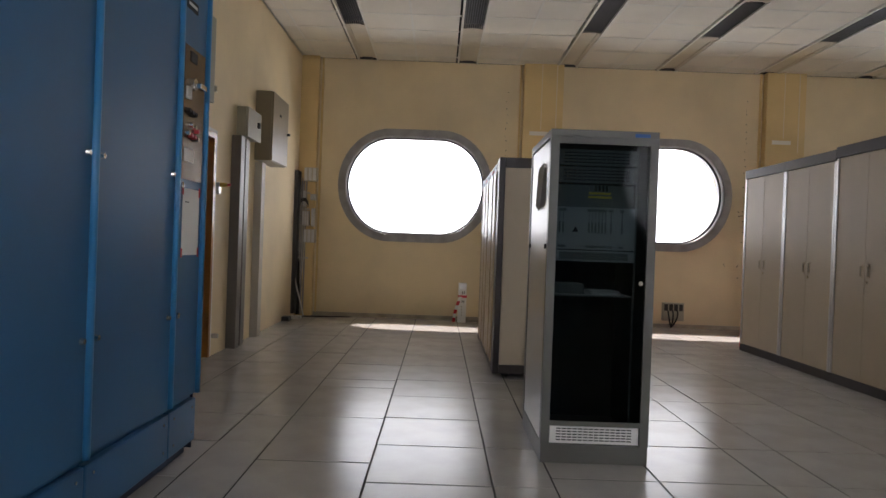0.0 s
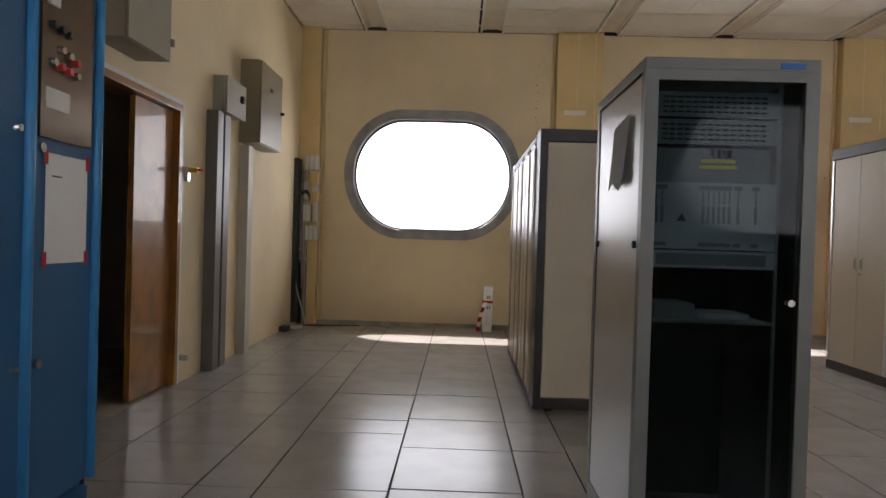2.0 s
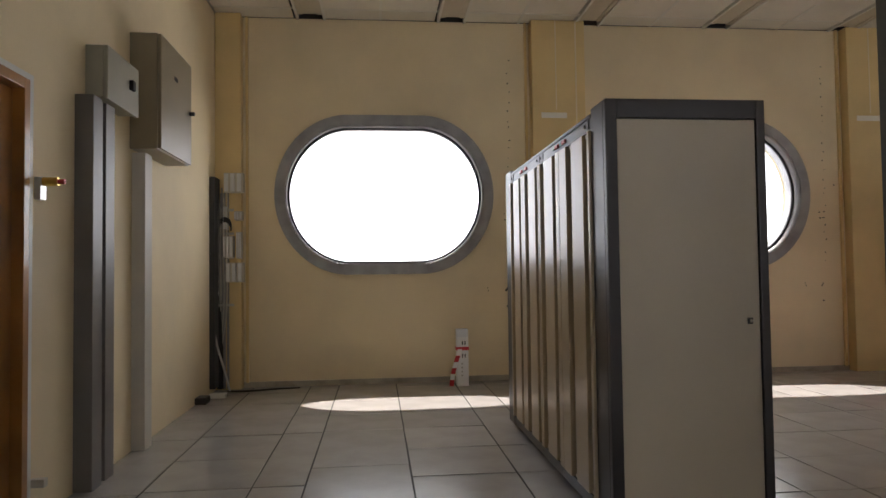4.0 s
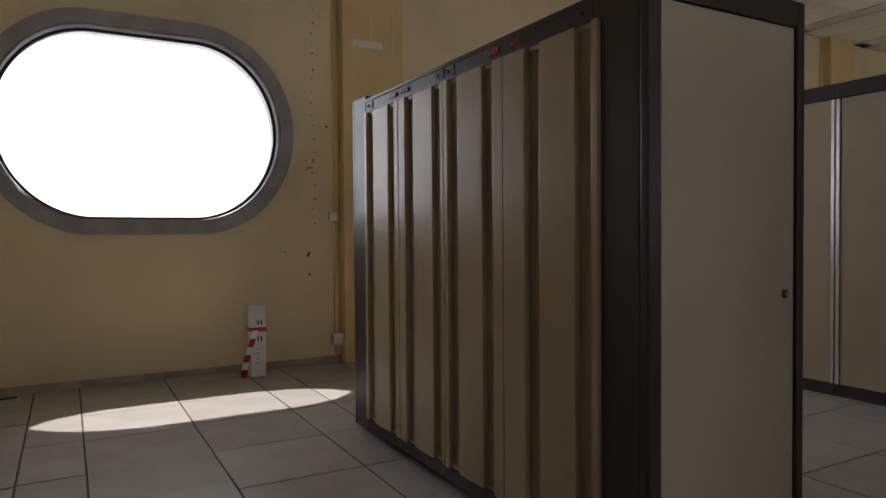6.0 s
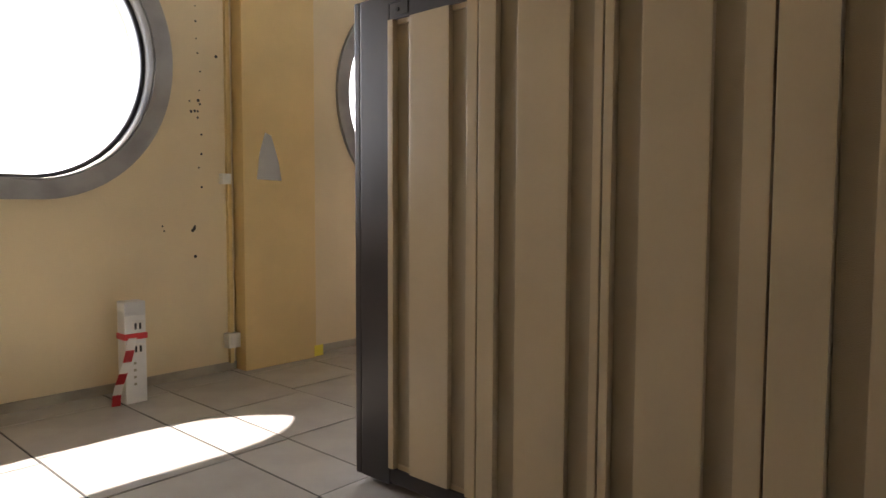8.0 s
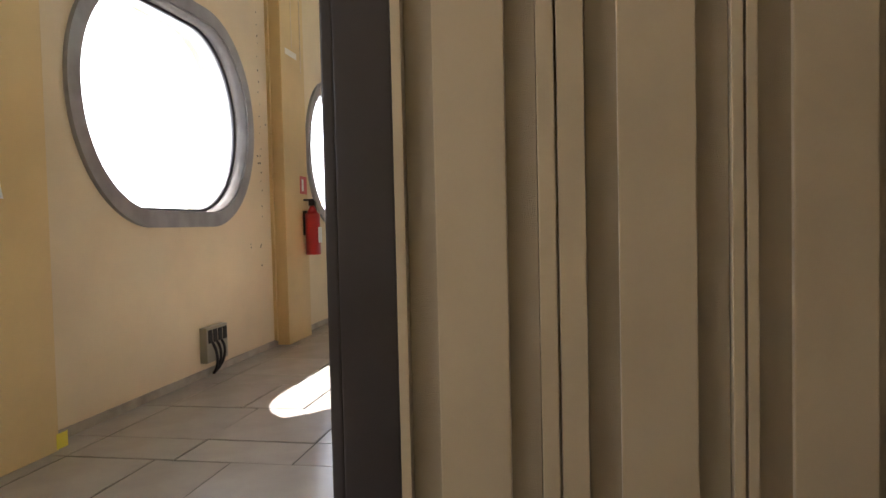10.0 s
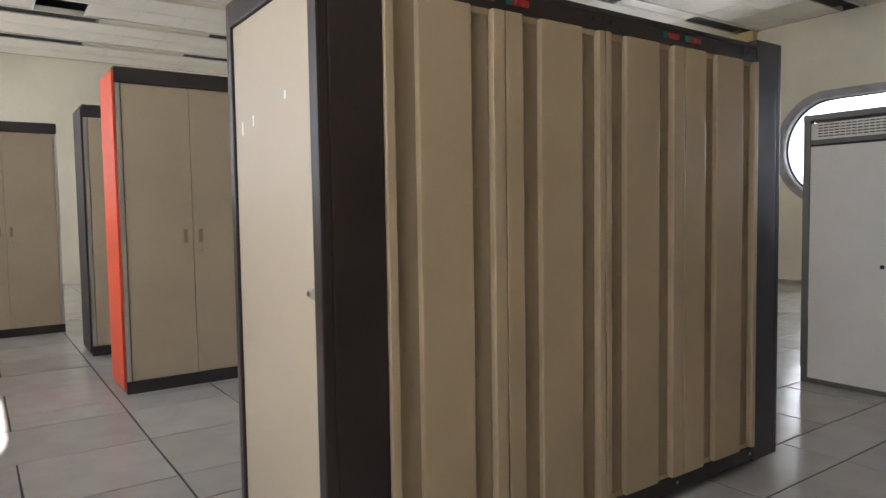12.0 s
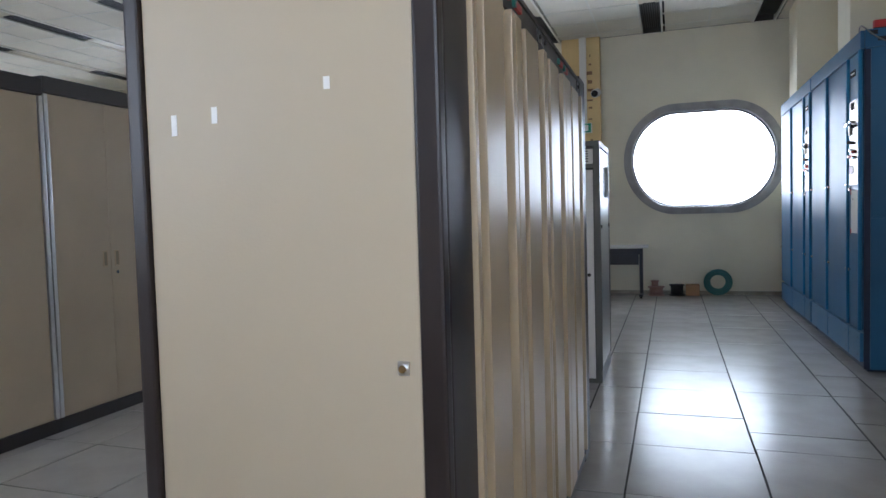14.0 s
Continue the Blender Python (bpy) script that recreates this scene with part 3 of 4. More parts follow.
part("back_rail", B(0.045, w - 0.045, dp - 0.02, dp - 0.006, 1.582, 1.608), M_GREY, t)
bm = bmesh.new()
vs = [bm.verts.new(p) for p in ((RX0 - 0.004, 4.02, 1.62), (RX0 - 0.004, 4.26, 1.60), (RX0 - 0.006, 4.33, 1.36), (RX0 - 0.02, 4.20, 1.38), (RX0 - 0.008, 4.15, 1.35), (RX0 - 0.016, 4.06, 1.39))]
fc = bm.faces.new(vs)
bmesh.ops.solidify(bm, geom=[fc], thickness=0.0008)
solid("torn_paper", bm, M_PAPER, "torn curled paper sheet stuck on the rack side", "paper")

# ---- long beige cabinet with corrugated doors ----
CX0, CX1, CY0, CY1, CZ = 0.79, 1.522, 6.105, 8.39, 1.912
t = thing("mainframe_cabinet", "long beige and dark brown cabinet with ribbed sliding doors", "cabinet", (CX0, CY0, 0))
w, L, cap = CX1 - CX0, CY1 - CY0, 0.20
for k, (y0, y1, face) in enumerate(((0, cap, 0), (L - cap, L, L))):
    bm = bmesh.new()
    s = 1 if face == 0 else -1
    yf = y0 if s == 1 else y1
    yi = yf + s * 0.035
    box(bm, 0, w, min(yi, yi + s * (cap - 0.035)), max(yi, yi + s * (cap - 0.035)), 0.035, CZ, 0.006)
    for a, b, z0, z1 in ((0, 0.052, 0.035, CZ), (w - 0.04, w, 0.035, CZ), (0.052, w - 0.04, CZ - 0.085, CZ), (0.052, w - 0.04, 0.035, 0.11)):
        box(bm, a, b, min(yf, yi), max(yf, yi), z0, z1, 0.007)
    part("end_frame", bm, M_BROWN, t, "dark brown end frame")
    pn = part("end_panel", B(0.055, w - 0.043, min(yf + s * 0.010, yi), max(yf + s * 0.010, yi), 0.113, CZ - 0.088, 0.004), M_BEIGE2, t, "smooth beige end panel")
    kx = 0.092 if s == -1 else w - 0.09
    kz = 0.965 if s == -1 else 0.93
    yo = yf + s * 0.010
    part("lock_plate", B(kx - 0.012, kx + 0.012, min(yo, yo - s * 0.003), max(yo, yo - s * 0.003), kz - 0.014, kz + 0.014), M_ALU if s == -1 else M_BROWN, pn)
    part("key_knob", C((kx, yo, kz), (kx, yo - s * 0.010, kz), 0.008), M_CHROME, pn)
    if s == -1:
        for tx, tz, h in ((0.615, 1.475, 0.045), (0.51, 1.49, 0.035), (0.24, 1.535, 0.025)):
            part("tape_bit", B(tx - 0.007, tx + 0.007, yo, yo + 0.0012, tz - h / 2, tz + h / 2), M_PAPER, pn, "scrap of white tape")
part("core", B(0.07, w - 0.05, cap, L - cap, 0.09, CZ - 0.05), M_BEIGE, t)
part("back_panel", B(w - 0.05, w - 0.01, cap, L - cap, 0.09, CZ - 0.05, 0.004), M_BEIGE2, t)
part("top_cover", B(0.03, w - 0.01, cap, L - cap, CZ - 0.05, CZ - 0.02, 0.005), M_BROWN, t)
tr = part("top_rail", B(0.002, 0.07, cap, L - cap, 1.813, CZ - 0.02, 0.004), M_BROWN, t, "dark brown top rail with red indicator strips")
part("rail_lip", B(-0.004, 0.002, cap, L - cap, CZ - 0.038, CZ - 0.024), M_BROWN, t)
br = part("bottom_rail", B(0.002, 0.07, cap, L - cap, 0.045, 0.105, 0.004), M_BROWN, t)
SEAMS = [cap, 6.83 - CY0, 7.29 - CY0, 7.752 - CY0, L - cap]     # door edges along the front
for m in range(4):
    y, DL = SEAMS[m], SEAMS[m + 1] - SEAMS[m]
    seq = [("strip", 0.034), ("groove", 0.080), ("panel", 0.192), ("groove", 0.080), ("strip", DL - 0.386)]
    if m % 2 == 1:
        seq = seq[::-1]
    for kind, wd in seq:
        b = y + wd
        if kind == "strip":
            ob = B(-0.012, 0.066, y + 0.003, b - 0.003, 0.107, 1.811, 0.004)
            q = part("door_rib", ob, M_BEIGE, t)
        elif kind == "groove":
            q = part("perforated_strip", B(0.014, 0.066, y, b, 0.107, 1.807), M_MESH, t, "fine perforated beige strip")
            part("slot_end", B(0.008, 0.015, y + 0.002, b - 0.002, 1.793, 1.812), M_BEIGE, q)
            part("slot_end", B(0.008, 0.015, y + 0.002, b - 0.002, 0.106, 0.125), M_BEIGE, q)
        else:
            q = part("door_panel", B(-0.008, 0.066, y, b, 0.107, 1.811, 0.005), M_BEIGE, t, "smooth beige raised panel")
        y = b
    part("screw", C((-0.004, SEAMS[m] + 0.03, 0.078), (0.004, SEAMS[m] + 0.03, 0.078), 0.008), M_CHROME, br)
for m in (1, 3):
    yj = SEAMS[m]
    for dy in (-0.105, 0.035):
        for k in range(4):
            part("indicator", B(-0.008, 0.004, yj + dy + k * 0.017, yj + dy + k * 0.017 + 0.014, 1.836, 1.856, 0.002), M_LED, tr, "small red indicator")
        part("indicator", B(-0.008, 0.004, yj + dy + 0.07, yj + dy + 0.09, 1.836, 1.858, 0.002), M_LEDG, tr, "small green indicator")
for yy in (cap + 0.03, SEAMS[2] - 0.08, SEAMS[2] + 0.01, L - cap - 0.1):
    pl = part("hinge_plate", B(-0.002, 0.004, yy, yy + 0.07, 1.825, 1.87, 0.002), M_BROWN, tr)
    part("screw", C((-0.008, yy + 0.05, 1.845), (0.0, yy + 0.05, 1.845), 0.008), M_BLACK, pl)
for y in (0.12, L / 2, L - 0.12):
    for x in (0.12, w - 0.12):
        part("foot", C((x, y, 0), (x, y, 0.1), 0.03), M_BLACK, t)


# ---- cupboards along the east side ----
def cupboard(x, y, width, height, depth, label, end=None, dark=M_CABD):
    """A two-door cupboard that faces west; its front's north corner at (x, y)."""
    t = thing("cupboard", label, "cupboard", (x, y, 0), "beige cupboards")
    part("body", B(0.02, depth, -width, 0, 0.08, height - 0.10, 0.003), M_CAB, t)
    part("plinth", B(-0.005, depth + 0.002, -width - 0.001, 0.001, 0, 0.08, 0.003), dark, t, "dark plinth")
    part("top_band", B(-0.012, depth + 0.004, -width + 0.001, 0.004, height - 0.10, height, 0.004), dark, t, "dark top band")
    for a, b, hy in ((-width + 0.035, -width / 2 - 0.002, -width / 2 - 0.05), (-width / 2 + 0.002, -0.035, -width / 2 + 0.05)):
        d = part("door", B(0.0, 0.02, a, b, 0.085, height - 0.105, 0.003), M_CAB, t)
        bm = bmesh.new()
        box(bm, -0.004, 0.004, hy - 0.02, hy + 0.02, 0.985, 1.095, 0.003)
        h = part("handle", bm, M_BEIGE, d, "recessed beige pull")
        part("pull_slot", B(-0.006, -0.003, hy - 0.012, hy + 0.012, 0.995, 1.085), M_BOX, h)
    part("lock", C((-0.008, -width / 2 - 0.045, 0.945), (0, -width / 2 - 0.045, 0.945), 0.011), M_CHROME, t)
    for yy in (-width, -0.03):
        part("edge_strip", B(-0.008, 0.02, yy + 0.002, yy + 0.028, 0.085, height - 0.105, 0.004), M_ALU, t, "silver edge strip")
    if end:
        part("end_panel", B(0.0, depth, 0.002, 0.018, 0.03, height - 0.02, 0.004), end, t, "bright red-orange end panel")
    return t


EX = 3.95
for i in range(6):
    cupboard(EX, 8.35 - 0.925 * i, 0.92, 2.15 + (0.02 if i >= 2 else 0), 0.46, "tall beige two-door cupboard with dark top and plinth" if i else "tall beige cupboard with a bright red end panel", M_RED if i == 0 else None)
cupboard(5.46, 8.35, 0.95, 2.11, 0.46, "tall beige cupboard with dark brown frame", M_CABD)
cupboard(7.0, 9.35, 0.95, 2.12, 0.46, "tall beige cupboard standing alone with dark frame", M_CABD)
solid("dark_post", B(7.03, 7.06, 9.26, 9.29, 2.12, 2.50), M_CABD, "thin dark upright standing on a cupboard", "post")

# ---- west wall boxes, ducts, cable rack ----
t = thing("wall_box", "olive grey steel wall cabinet with a black knob", "electrical box", (XW, 7.94, 2.02))
part("body", B(0, 0.18, 0, 0.75, 0, 0.79, 0.008), M_BOX, t)
part("door", B(0.182, 0.205, 0.005, 0.745, 0.005, 0.785, 0.008), M_BOX, t)
part("knob", C((0.205, 0.70, 0.40), (0.24, 0.70, 0.40), 0.016), M_BLACK, t)
part("nameplate", B(0.205, 0.207, 0.30, 0.38, 0.55, 0.58), M_BLACK, t)
t = thing("wall_box", "small grey-green steel switch box", "electrical box", (XW, 7.25, 2.19))
part("body", B(0, 0.10, 0, 0.50, 0, 0.30, 0.008), M_BOX2, t)
part("door", B(0.102, 0.125, 0.0, 0.50, -0.01, 0.30, 0.008), M_BOX2, t)
part("switch", B(0.125, 0.15, 0.33, 0.38, 0.13, 0.19, 0.006), M_BLACK, t)
t = thing("wall_box", "grey-green steel box above the doorway", "electrical box", (XW, 5.35, 2.24))
part("body", B(0, 0.20, 0, 0.55, 0, 0.70, 0.008), M_BOX2, t)
part("door", B(0.202, 0.225, 0.0, 0.55, 0.0, 0.70, 0.008), M_BOX2, t)
part("latch", B(0.19, 0.24, 0.55, 0.575, 0.10, 0.15, 0.004), M_CHROME, t)
t = thing("cable_duct", "pair of grey metal cable ducts up the wall", "duct", (XW, 7.12, 0))
part("duct", B(0, 0.10, 0, 0.13, 0, 2.17, 0.005), M_DUCT, t)
part("duct", B(0, 0.09, 0.20, 0.33, 0, 2.17, 0.005), M_DUCT, t)
part("divider", B(0, 0.05, 0.13, 0.20, 0, 2.17), M_DUCTL, t)
t = thing("cable_duct", "pale cream cable duct under the wall cabinet", "duct", (XW, 7.98, 0))
part("duct", B(0, 0.09, 0.0, 0.14, 0, 2.0, 0.005), M_DUCTL, t)
t = thing("brass_valve", "small brass valve with a red tip beside the door", "valve", (XW, 6.72, 1.60))
part("body", C((0, 0, 0.03), (0.10, 0, 0.03), 0.022), M_BRASS, t)
part("tip", C((0.10, 0, 0.03), (0.13, 0, 0.03), 0.013), M_TAPE, t)
part("bracket", B(0, 0.03, -0.03, 0.03, -0.06, 0.05, 0.004), M_ALU, t)
solid("door_stop", B(XW, XW + 0.07, 6.66, 6.70, 0.17, 0.21, 0.006), M_DUCTL, "small pale door stop low on the wall", "door stop")
solid("wood_block", B(XW, XW + 0.10, 9.55, 9.71, 0, 0.06, 0.006), M_CABD, "dark wooden block lying on the floor", "block")
solid("white_block", B(XW + 0.05, XW + 0.2, 9.85, 9.95, 0, 0.04, 0.004), M_PLAST, "small white block lying on the floor", "block")

t = thing("cable_rack", "dark vertical cable rack with terminal blocks and wires", "cable rack", (XW, 10.15, 0))
part("tray", B(0, 0.05, -0.06, 0.16, 0.05, 2.14), M_GRILLE, t)
for px in (0.07, 0.10, 0.135):
    part("pipe", C((px, 0.145, 0.02), (px, 0.145, 2.0), 0.012), M_CABLE, t)
for k in range(5):
    part("rung", B(0.02, 0.20, 0.10, 0.115, 0.85 + 0.24 * k, 0.875 + 0.24 * k), M_DUCTL, t)
for x, z, h, wd in ((0.11, 2.0, 0.2, 0.19), (0.13, 1.09, 0.2, 0.17), (0.10, 1.34, 0.22, 0.10), (0.23, 1.33, 0.27, 0.05), (0.10, 1.62, 0.24, 0.045), (0.21, 1.72, 0.09, 0.08)):
    blk = part("terminal_block", B(x, x + wd, 0.08, 0.16, z, z + h, 0.006), M_DUCTL, t)
    for k in range(3):
        part("terminal_fin", B(x + 0.004 + k * wd / 3, x + wd / 3 * (k + 0.7), 0.06, 0.08, z + 0.01, z + h - 0.01), M_ALU, blk)
part("pipe", C((0.06, 0.13, 0.02), (0.06, 0.13, 0.95), 0.03), M_BLACK, t)
for k in range(7):
    x = 0.03 + 0.016 * k
    tube("wire", [(x, 0.13, 2.05 - 0.1 * (k % 3)), (x + 0.03, 0.07, 1.75), (x - 0.01, 0.10, 1.45), (x + 0.03, 0.08, 1.1), (x, 0.12, 0.7), (0.06, 0.12, 0.35)], 0.006, M_CABLE if k % 2 else M_DUCTL, t)
for k in range(4):
    tube("wire", [(0.05, 0.12, 1.70 - 0.02 * k), (0.12, 0.02, 1.78), (0.2, 0.06, 1.74 - 0.03 * k), (0.17, 0.12, 1.62)], 0.007, M_GRILLE, t)
tube("wire", [(0.05, 0.10, 1.0), (0.0, 0.02, 0.8), (0.05, -0.03, 0.45), (0.14, 0.0, 0.22), (0.17, 0.05, 0.01)], 0.010, M_PLAST, t, "thick white cable")
for k in range(4):
    tube("floor_wire", [(XW + 0.15, 10.2, 0.006), (XW + 0.35, 10.18 - 0.03 * k, 0.006), (XW + 0.55, 10.28, 0.006), (XW + 0.7 + 0.05 * k, 10.30, 0.006)], 0.006, M_BLACK, None, "thin black wire lying along the wall", "wire")

# ---- north wall things ----
t = thing("power_post", "white floor power post with sockets and barrier tape", "power post", (0.655, 10.18, 0))
part("post", B(-0.06, 0.06, -0.05, 0.05, 0, 0.58, 0.008), M_WHITE, t)
part("top_cap", B(-0.058, 0.058, -0.051, 0.05, 0.50, 0.578, 0.004), M_ALU, t)
for z in (0.44, 0.31):
    pl = part("socket_plate", B(-0.02, 0.045, -0.056, -0.05, z - 0.03, z + 0.03, 0.003), M_PLAST, t)
    part("socket", B(-0.008, 0.004, -0.058, -0.055, z - 0.018, z + 0.018), M_BLACK, pl)
    part("socket", B(0.018, 0.03, -0.058, -0.055, z - 0.018, z + 0.018), M_BLACK, pl)
for z in (0.23, 0.19, 0.15, 0.11):
    part("hole", B(-0.015, 0.0, -0.052, -0.049, z - 0.007, z + 0.007), M_BOX2, t)
part("barrier_tape", B(-0.065, 0.065, -0.06, 0.055, 0.365, 0.40, 0.006), M_TAPE, t, "red tape knotted round the post")
for k in range(6):
    a, b = k / 6, (k + 1) / 6
    bm = bmesh.new()
    pts = []
    for u in (a, b):
        cx, cz, cy = -0.03 - 0.085 * u - 0.02 * math.sin(u * 3), 0.38 - 0.375 * u, -0.075 - 0.03 * math.sin(u * 5)
        pts += [bm.verts.new((cx - 0.022, cy, cz)), bm.verts.new((cx + 0.022, cy - 0.01, cz))]
    fc = bm.faces.new((pts[0], pts[1], pts[3], pts[2]))
    bmesh.ops.solidify(bm, geom=[fc], thickness=0.001)
    part("barrier_tape", bm, M_TAPE if k % 2 else M_PAPER, t)
PF = YN - 0.13
bm = bmesh.new()
vs = [bm.verts.new((1.66 + x, PF - 0.002 - d, 1.46 + z)) for x, z, d in ((-0.10, -0.16, 0.02), (0.10, -0.165, 0.012), (0.085, -0.03, 0), (0.03, 0.14, 0), (-0.02, 0.16, 0), (-0.07, 0.02, 0.01))]
fc = bm.faces.new(vs)
bmesh.ops.solidify(bm, geom=[fc], thickness=0.001)
solid("paper_scrap", bm, M_PAPER, "torn white paper scrap stuck on the pilaster", "paper")
t = thing("wall_socket", "small white surface socket at the foot of the pilaster", "socket", (1.425, YN - 0.02, 0.21))
part("body", B(-0.045, 0.045, -0.05, 0.02, -0.05, 0.05, 0.008), M_PLAST, t)
part("cover", B(-0.025, 0.025, -0.054, -0.05, -0.03, 0.03, 0.003), M_PLAST, t)
solid("yellow_sticker", B(2.04, 2.12, PF - 0.0015, PF, 0.01, 0.09), M_YEL, "yellow sticker low on the pilaster", "sticker")
t = thing("floor_socket_box", "dark metal socket box with cables on the wall", "socket box", (3.85, YN, 0.06))
part("body", B(-0.16, 0.16, -0.06, 0.0, 0.05, 0.32, 0.006), M_BOX2, t)
for k in range(4):
    part("socket", B(-0.14 + k * 0.075, -0.085 + k * 0.075, -0.068, -0.06, 0.2, 0.30, 0.004), M_BLACK, t)
for k in range(3):
    tube("wire", [(-0.08 + 0.07 * k, -0.06, 0.2), (-0.09 + 0.08 * k, -0.12, 0.12), (-0.05 + 0.03 * k, -0.09, 0.0), (-0.02, -0.03, -0.05)], 0.011, M_BLACK, t)
t = thing("wall_socket", "small white cover box on the cable trim", "socket", (1.40, YN - 0.02, 1.30))
part("body", B(-0.035, 0.03, -0.03, 0.02, -0.035, 0.035, 0.006), M_PLAST, t)
part("cover", B(-0.02, 0.015, -0.034, -0.03, -0.02, 0.02, 0.003), M_PLAST, t)
for bay in (0, 1):
    for k in range(22):
        x = WX + BAY * bay + 1.345 + random.uniform(-0.015, 0.015)
        z = 3.45 - k * 0.105 + random.uniform(-0.03, 0.03)
        solid("screw_hole", C((x, YN + 0.001, z), (x, YN - 0.0015, z), random.uniform(0.004, 0.009), seg=8), M_CABD, "small dark hole drilled in the wall", "hole", "drilled holes up the wall")
    for x, z in ((0.975, 0.99), (0.985, 0.96), (1.185, 0.97), (1.19, 0.985), (1.175, 0.96), (1.19, 0.79), (1.18, 1.725), (1.205, 1.73), (1.225, 1.73), (1.17, 1.79), (1.23, 1.80), (1.36, 2.10)):
        solid("screw_hole", C((x + BAY * bay, YN + 0.001, z), (x + BAY * bay, YN - 0.0015, z), random.uniform(0.006, 0.012), seg=7), M_CABD, "chipped dark hole in the plaster", "hole", "drilled holes up the wall")
for bay in (0, 1, 2):
    x = WX + BAY * bay + 1.84
    fixed("trim", B(x, x + 0.012, PF - 0.004, PF, 2.9, ZC), M_WALL, "pale painted line down the pilaster", "trim")
    fixed("trim", B(x + 0.22, x + 0.235, PF - 0.006, PF, 2.70, ZC), M_WALL, "pale painted line down the pilaster", "trim")
    solid("plaster_patch", B(x - 0.16, x + 0.12, PF - 0.003, PF, 2.81, 2.87, 0.001), M_PATCH, "pale filled patch on the pilaster", "patch")


def extinguisher(x, y, s, z):
    t = thing("fire_extinguisher", "red fire extinguisher hung on the wall under a red sign", "extinguisher", (x, y, z), "fire extinguishers")
    part("cylinder", C((0, 0.09 * s, 0), (0, 0.09 * s, 0.42), 0.075, seg=20), M_EXT, t, "", True)
    part("neck", C((0, 0.09 * s, 0.42), (0, 0.09 * s, 0.50), 0.06, 0.02, seg=20), M_EXT, t, "", True)
    part("valve", B(-0.025, 0.025, 0.09 * s - 0.03, 0.09 * s + 0.03, 0.50, 0.55, 0.006), M_BLACK, t)
    part("handle", B(-0.01, 0.01, 0.09 * s - 0.02, 0.09 * s + 0.09, 0.55, 0.57, 0.004), M_BLACK, t)
    tube("hose", [(0.03, 0.09 * s, 0.52), (0.11, 0.1 * s, 0.5), (0.11, 0.1 * s, 0.3), (0.085, 0.12 * s, 0.12)], 0.011, M_BLACK, t)
    part("label", B(-0.05, 0.05, 0.166 * s if s > 0 else -0.169, 0.169 * s if s > 0 else -0.166, 0.12, 0.28), M_PAPER, t)
    part("bracket", B(-0.03, 0.03, min(0, 0.03 * s), max(0, 0.03 * s), 0.2, 0.45), M_BLACK, t)
    sg = solid("fire_sign", B(x - 0.09, x + 0.09, min(y, y + 0.004 * s), max(y, y + 0.004 * s), z + 0.62, z + 0.80), M_EXT, "small red fire sign on the wall", "sign")
    part("symbol", B(x - 0.05, x + 0.0, min(y + 0.004 * s, y + 0.0055 * s), max(y + 0.004 * s, y + 0.0055 * s), z + 0.65, z + 0.77), M_PAPER, sg)


extinguisher(5.57, PF, -1, 0.85)
extinguisher(1.98, YS, 1, 0.75)

# ---- south end things ----
PS = YS + 0.13
t = thing("blue_board", "dark blue board standing against the pilaster", "board", (1.655, PS + 0.02, 0))
part("board", B(-0.28, 0.28, 0, 0.03, 0, 1.65, 0.004), M_BLUEB, t)
t = thing("exit_sign", "green and white emergency exit sign", "sign", (1.64, PS, 2.45))
part("body", B(-0.14, 0.14, 0, 0.05, 0, 0.15, 0.008), M_PLAST, t)
part("face", B(-0.13, 0.13, 0.05, 0.054, 0.01, 0.14), M_GREEN, t)
part("arrow", box(B(0.02, 0.11, 0.054, 0.056, 0.065, 0.085), 0.085, 0.11, 0.054, 0.056, 0.045, 0.105), M_PAPER, t)
part("figure_block", B(-0.09, -0.02, 0.054, 0.056, 0.03, 0.12), M_PAPER, t)
t = thing("conduit", "white plastic conduit above the exit sign", "conduit", (1.62, PS, 2.60))
part("duct", B(-0.05, 0.05, 0, 0.05, 0, ZC - 2.60, 0.004), M_PLAST, t)
t = thing("security_camera", "white dome-ended security camera on the wall", "camera", (1.41, PS, 3.02))
part("bracket", C((0, 0, 0), (0, 0.1, 0.02), 0.03), M_PLAST, t)
part("housing", C((0.0, 0.06, 0.02), (0.02, 0.22, -0.02), 0.06, seg=20), M_PLAST, t, "", True)
part("lens", C((0.02, 0.221, -0.02), (0.021, 0.235, -0.023), 0.048, seg=20), M_BLACK, t)
for k in range(16):
    z = 3.6 - k * 0.13 + random.uniform(-0.04, 0.04)
    if abs(z - 2.5) < 0.12 or z < 1.7:
        continue
    solid("plaster_patch", B(1.48 + random.uniform(-0.02, 0.03), 1.54 + random.uniform(-0.02, 0.03), PS - 0.001, PS + 0.002, z, z + random.uniform(0.02, 0.06)), M_CARD, "chipped brown patch in the pilaster paint", "patch", "chips on the pilaster")
solid("plaster_patch", B(1.54, 1.69, PS - 0.001, PS + 0.003, 1.70, 1.78, 0.001), M_PATCH, "white filled patch on the pilaster", "patch")
t = thing("side_table", "small dark table with a white top", "table", (1.1, -0.58, 0))
part("tabletop", B(-0.40, 0.40, -0.25, 0.25, 0.72, 0.75, 0.008), M_DTOP, t)
part("modesty_panel", B(-0.27, 0.27, 0.13, 0.15, 0.48, 0.71, 0.003), M_DESK, t)
part("drawer_front", B(-0.3, 0.3, 0.15, 0.165, 0.63, 0.715, 0.004), M_DESK, t)
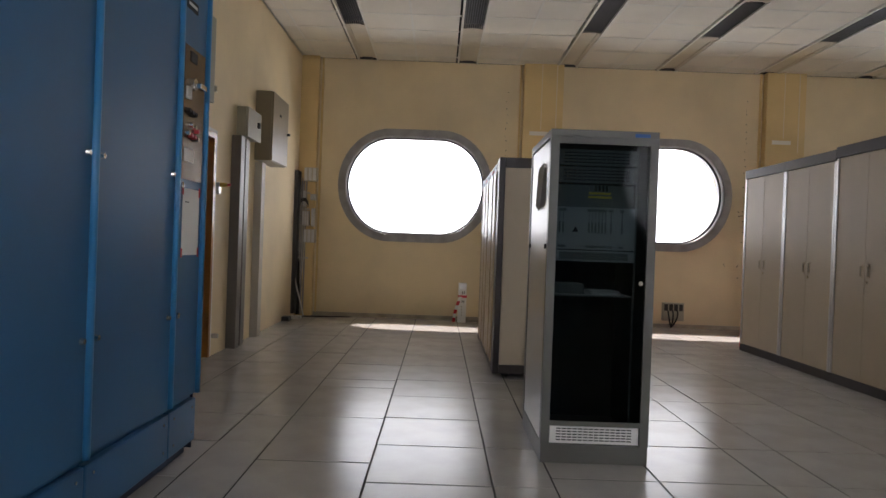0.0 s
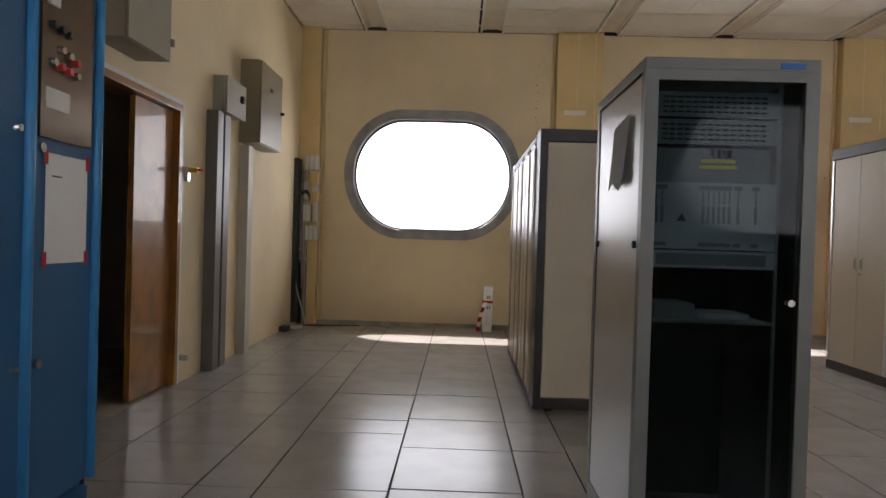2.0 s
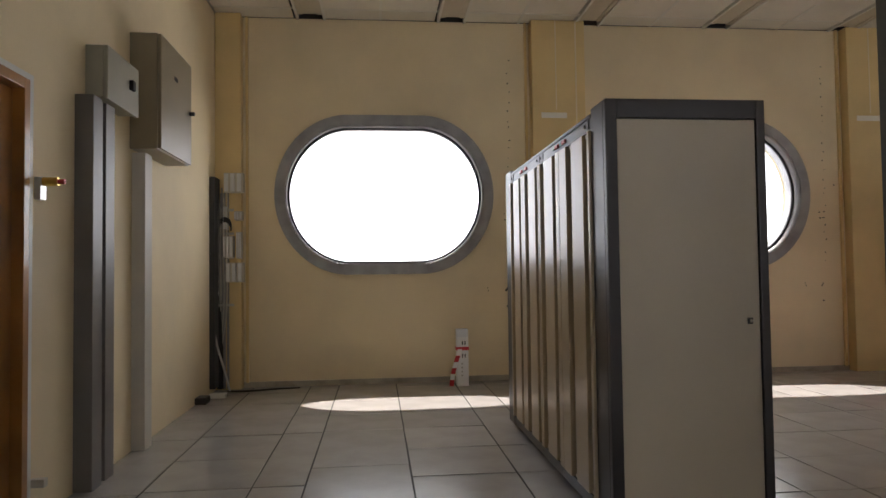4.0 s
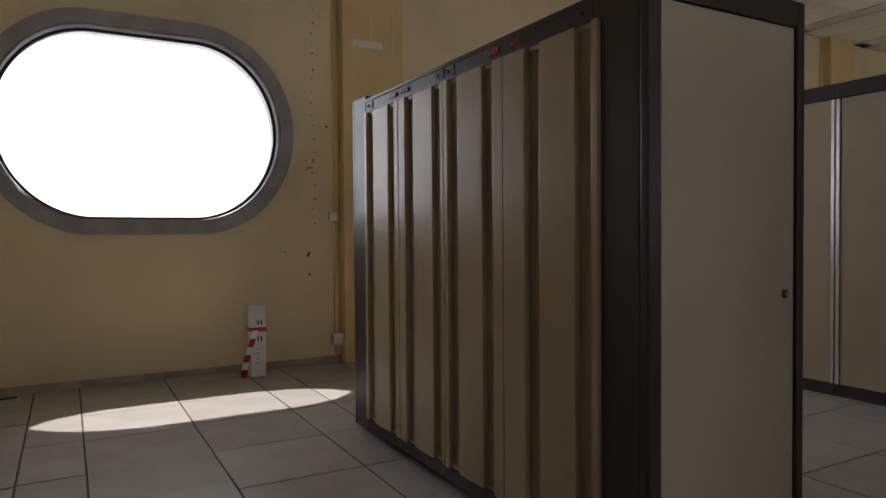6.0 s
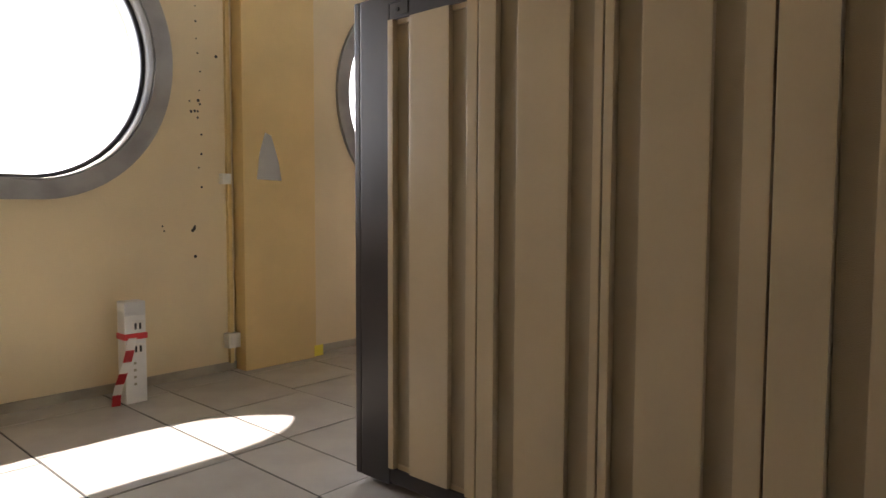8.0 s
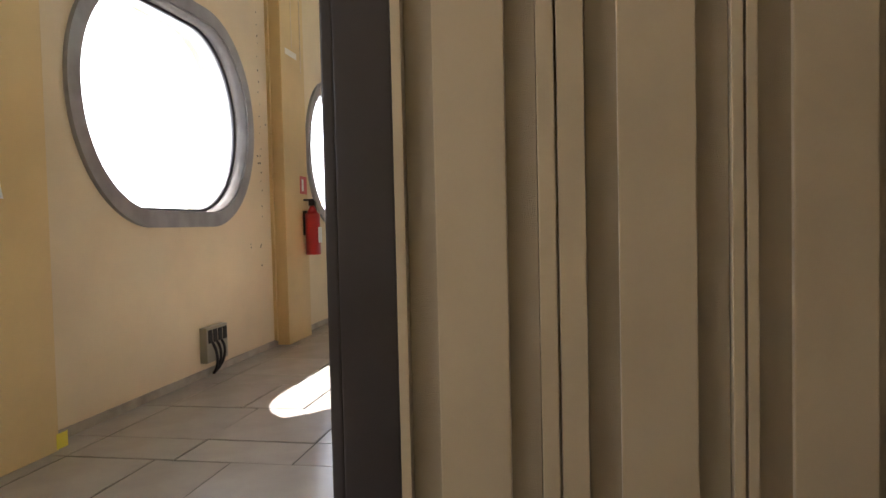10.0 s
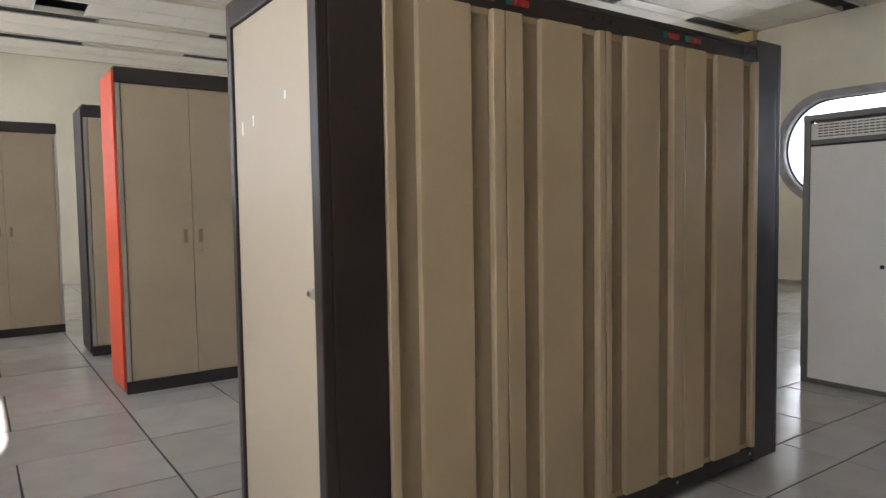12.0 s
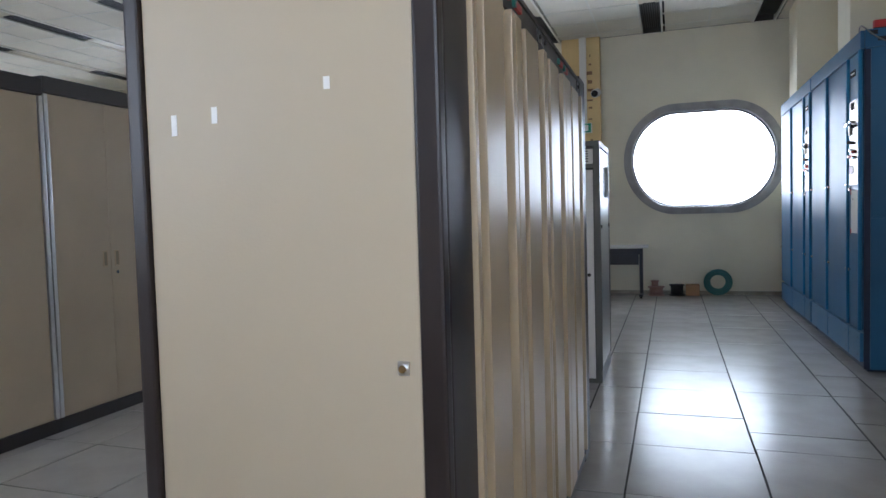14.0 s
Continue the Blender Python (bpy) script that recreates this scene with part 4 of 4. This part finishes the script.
for x in (-0.3, 0.3):
    part("leg", B(x - 0.025, x + 0.025, -0.02, 0.06, 0.05, 0.72, 0.005), M_DESK, t)
    ft = part("foot_bar", B(x - 0.025, x + 0.025, -0.22, 0.24, 0.03, 0.06, 0.006), M_DESK, t)
    for y in (-0.19, 0.21):
        part("castor", C((x - 0.015, y, 0.022), (x + 0.015, y, 0.022), 0.022), M_BLACK, ft)


def spool(x, y, r, h, m, label):
    t = thing("cable_spool", label, "spool", (x, y, 0), "spools on the floor")
    part("core", C((0, 0, 0.012), (0, 0, h - 0.012), r * 0.8, seg=20), m, t, "", True)
    part("flange", C((0, 0, 0), (0, 0, 0.012), r, seg=20), m, t)
    part("flange", C((0, 0, h - 0.012), (0, 0, h), r, seg=20), m, t)
    return t


spool(0.60, -0.80, 0.12, 0.13, M_PINK, "dull pink cable spool on the floor")
spool(0.62, -0.87, 0.06, 0.21, M_PINK, "small pink spool standing behind another")
spool(0.31, -0.80, 0.11, 0.16, M_BLACK, "black cable spool on the floor")
solid("cardboard_box", B(0.0, 0.19, -0.93, -0.76, 0, 0.16, 0.01), M_CARD, "small brown cardboard box on the floor", "box")
bm = bmesh.new()
for k in range(5):
    rr = 0.115 + 0.017 * k
    n = 40
    for i in range(n):
        a, b = 2 * math.pi * i / n, 2 * math.pi * (i + 1) / n
        cyl(bm, (rr * math.cos(a), 0.02 * math.sin(k * 2.0), rr * math.sin(a)), (rr * math.cos(b), 0.02 * math.sin(k * 2.0), rr * math.sin(b)), 0.013, seg=8)
coil = solid("hose_coil", bm, M_TEAL, "coil of teal hose leaning on the wall", "hose", "", True)
coil.matrix_world = pose(-0.25, -0.86, 0.196, -10, 0, 0)

# ---- floor ----
fl = fixed("floor", B(XW, XE, YS - 0.01, YN + 0.01, -0.06, -0.004), M_JOINT, "raised floor of pale square tiles with dark joints", "floor")
TILE_MESH = {}


def tile_mesh(wx, wy):
    key = (round(wx, 3), round(wy, 3))
    if key not in TILE_MESH:
        TILE_MESH[key] = mesh("tile", B(-wx / 2, wx / 2, -wy / 2, wy / 2, -0.02, 0, 0.0015), M_TILE)
    return TILE_MESH[key]


rest = bmesh.new()
G = 0.0052
FIRST = [-0.70 + 0.6 * j for j in range(7)]
cols = [(XW, -1.48, FIRST + [3.44, 4.02, 4.62, 5.22, 5.82, 6.45, 7.04, 7.64, 8.24, 8.86, 9.46, 10.06]),
        (-1.48, -0.90, FIRST + [3.46, 4.04, 4.62, 5.22, 5.85, 6.45, 7.08, 7.68, 8.31, 8.90, 9.50, 10.10]),
        (-0.90, -0.61, [-0.40 + 0.6 * j for j in range(7)] + [4.04, 4.62, 5.22, 5.85, 6.47, 7.08, 8.33, 8.95, 9.55, 10.15]),
        (-0.61, -0.02, [-0.74 + 0.9 * j for j in range(5)] + [3.75, 4.63, 5.53, 5.82, 6.52, 7.42, 8.35, 8.93, 9.53, 10.13]),
        (-0.02, 0.59, [-0.73 + 0.6 * j for j in range(7)] + [3.47, 4.07, 4.66, 5.28, 5.88, 6.55, 7.16, 7.77, 8.37, 8.97, 9.60, 10.20]),
        (0.59, 0.89, [-0.73 + 0.6 * j for j in range(7)] + [3.47, 4.08, 4.67, 5.29, 5.88, 6.56, 7.16, 7.77, 8.38, 9.00, 9.60, 10.20])]
edges_x = [0.89, 1.43, 1.99, 2.31, 2.93]
while edges_x[-1] < XE - 0.05:
    edges_x.append(min(XE, edges_x[-1] + (0.31 if len(edges_x) in (6, 11) else 0.61)))
for i, (xa, xb) in enumerate(zip(edges_x, edges_x[1:])):
    shift = 0.31 if i % 3 == 1 else 0.0
    cols.append((xa, xb, [-0.58 + 0.6 * j for j in range(16)] + [9.02 + shift, 9.63 + shift / 3, 10.23]))
for xa, xb, joints in cols:
    ends = [YS] + joints + [YN]
    for ya, yb in zip(ends, ends[1:]):
        z = random.uniform(-0.0015, 0.001)
        if xb < 6.9:
            ob = new("floor_tile", tile_mesh(xb - xa - 2 * G, yb - ya - 2 * G))
            ob.matrix_world = pose((xa + xb) / 2, (ya + yb) / 2, z, random.uniform(-0.2, 0.2), random.uniform(-0.2, 0.2), random.uniform(-0.3, 0.3))
            ob.parent = fl
        else:
            box(rest, xa + G, xb - G, ya + G, yb - G, -0.02, z)
fixed("far_floor_tiles", rest, M_TILE, "", "", fl)["kind"] = "stuff"
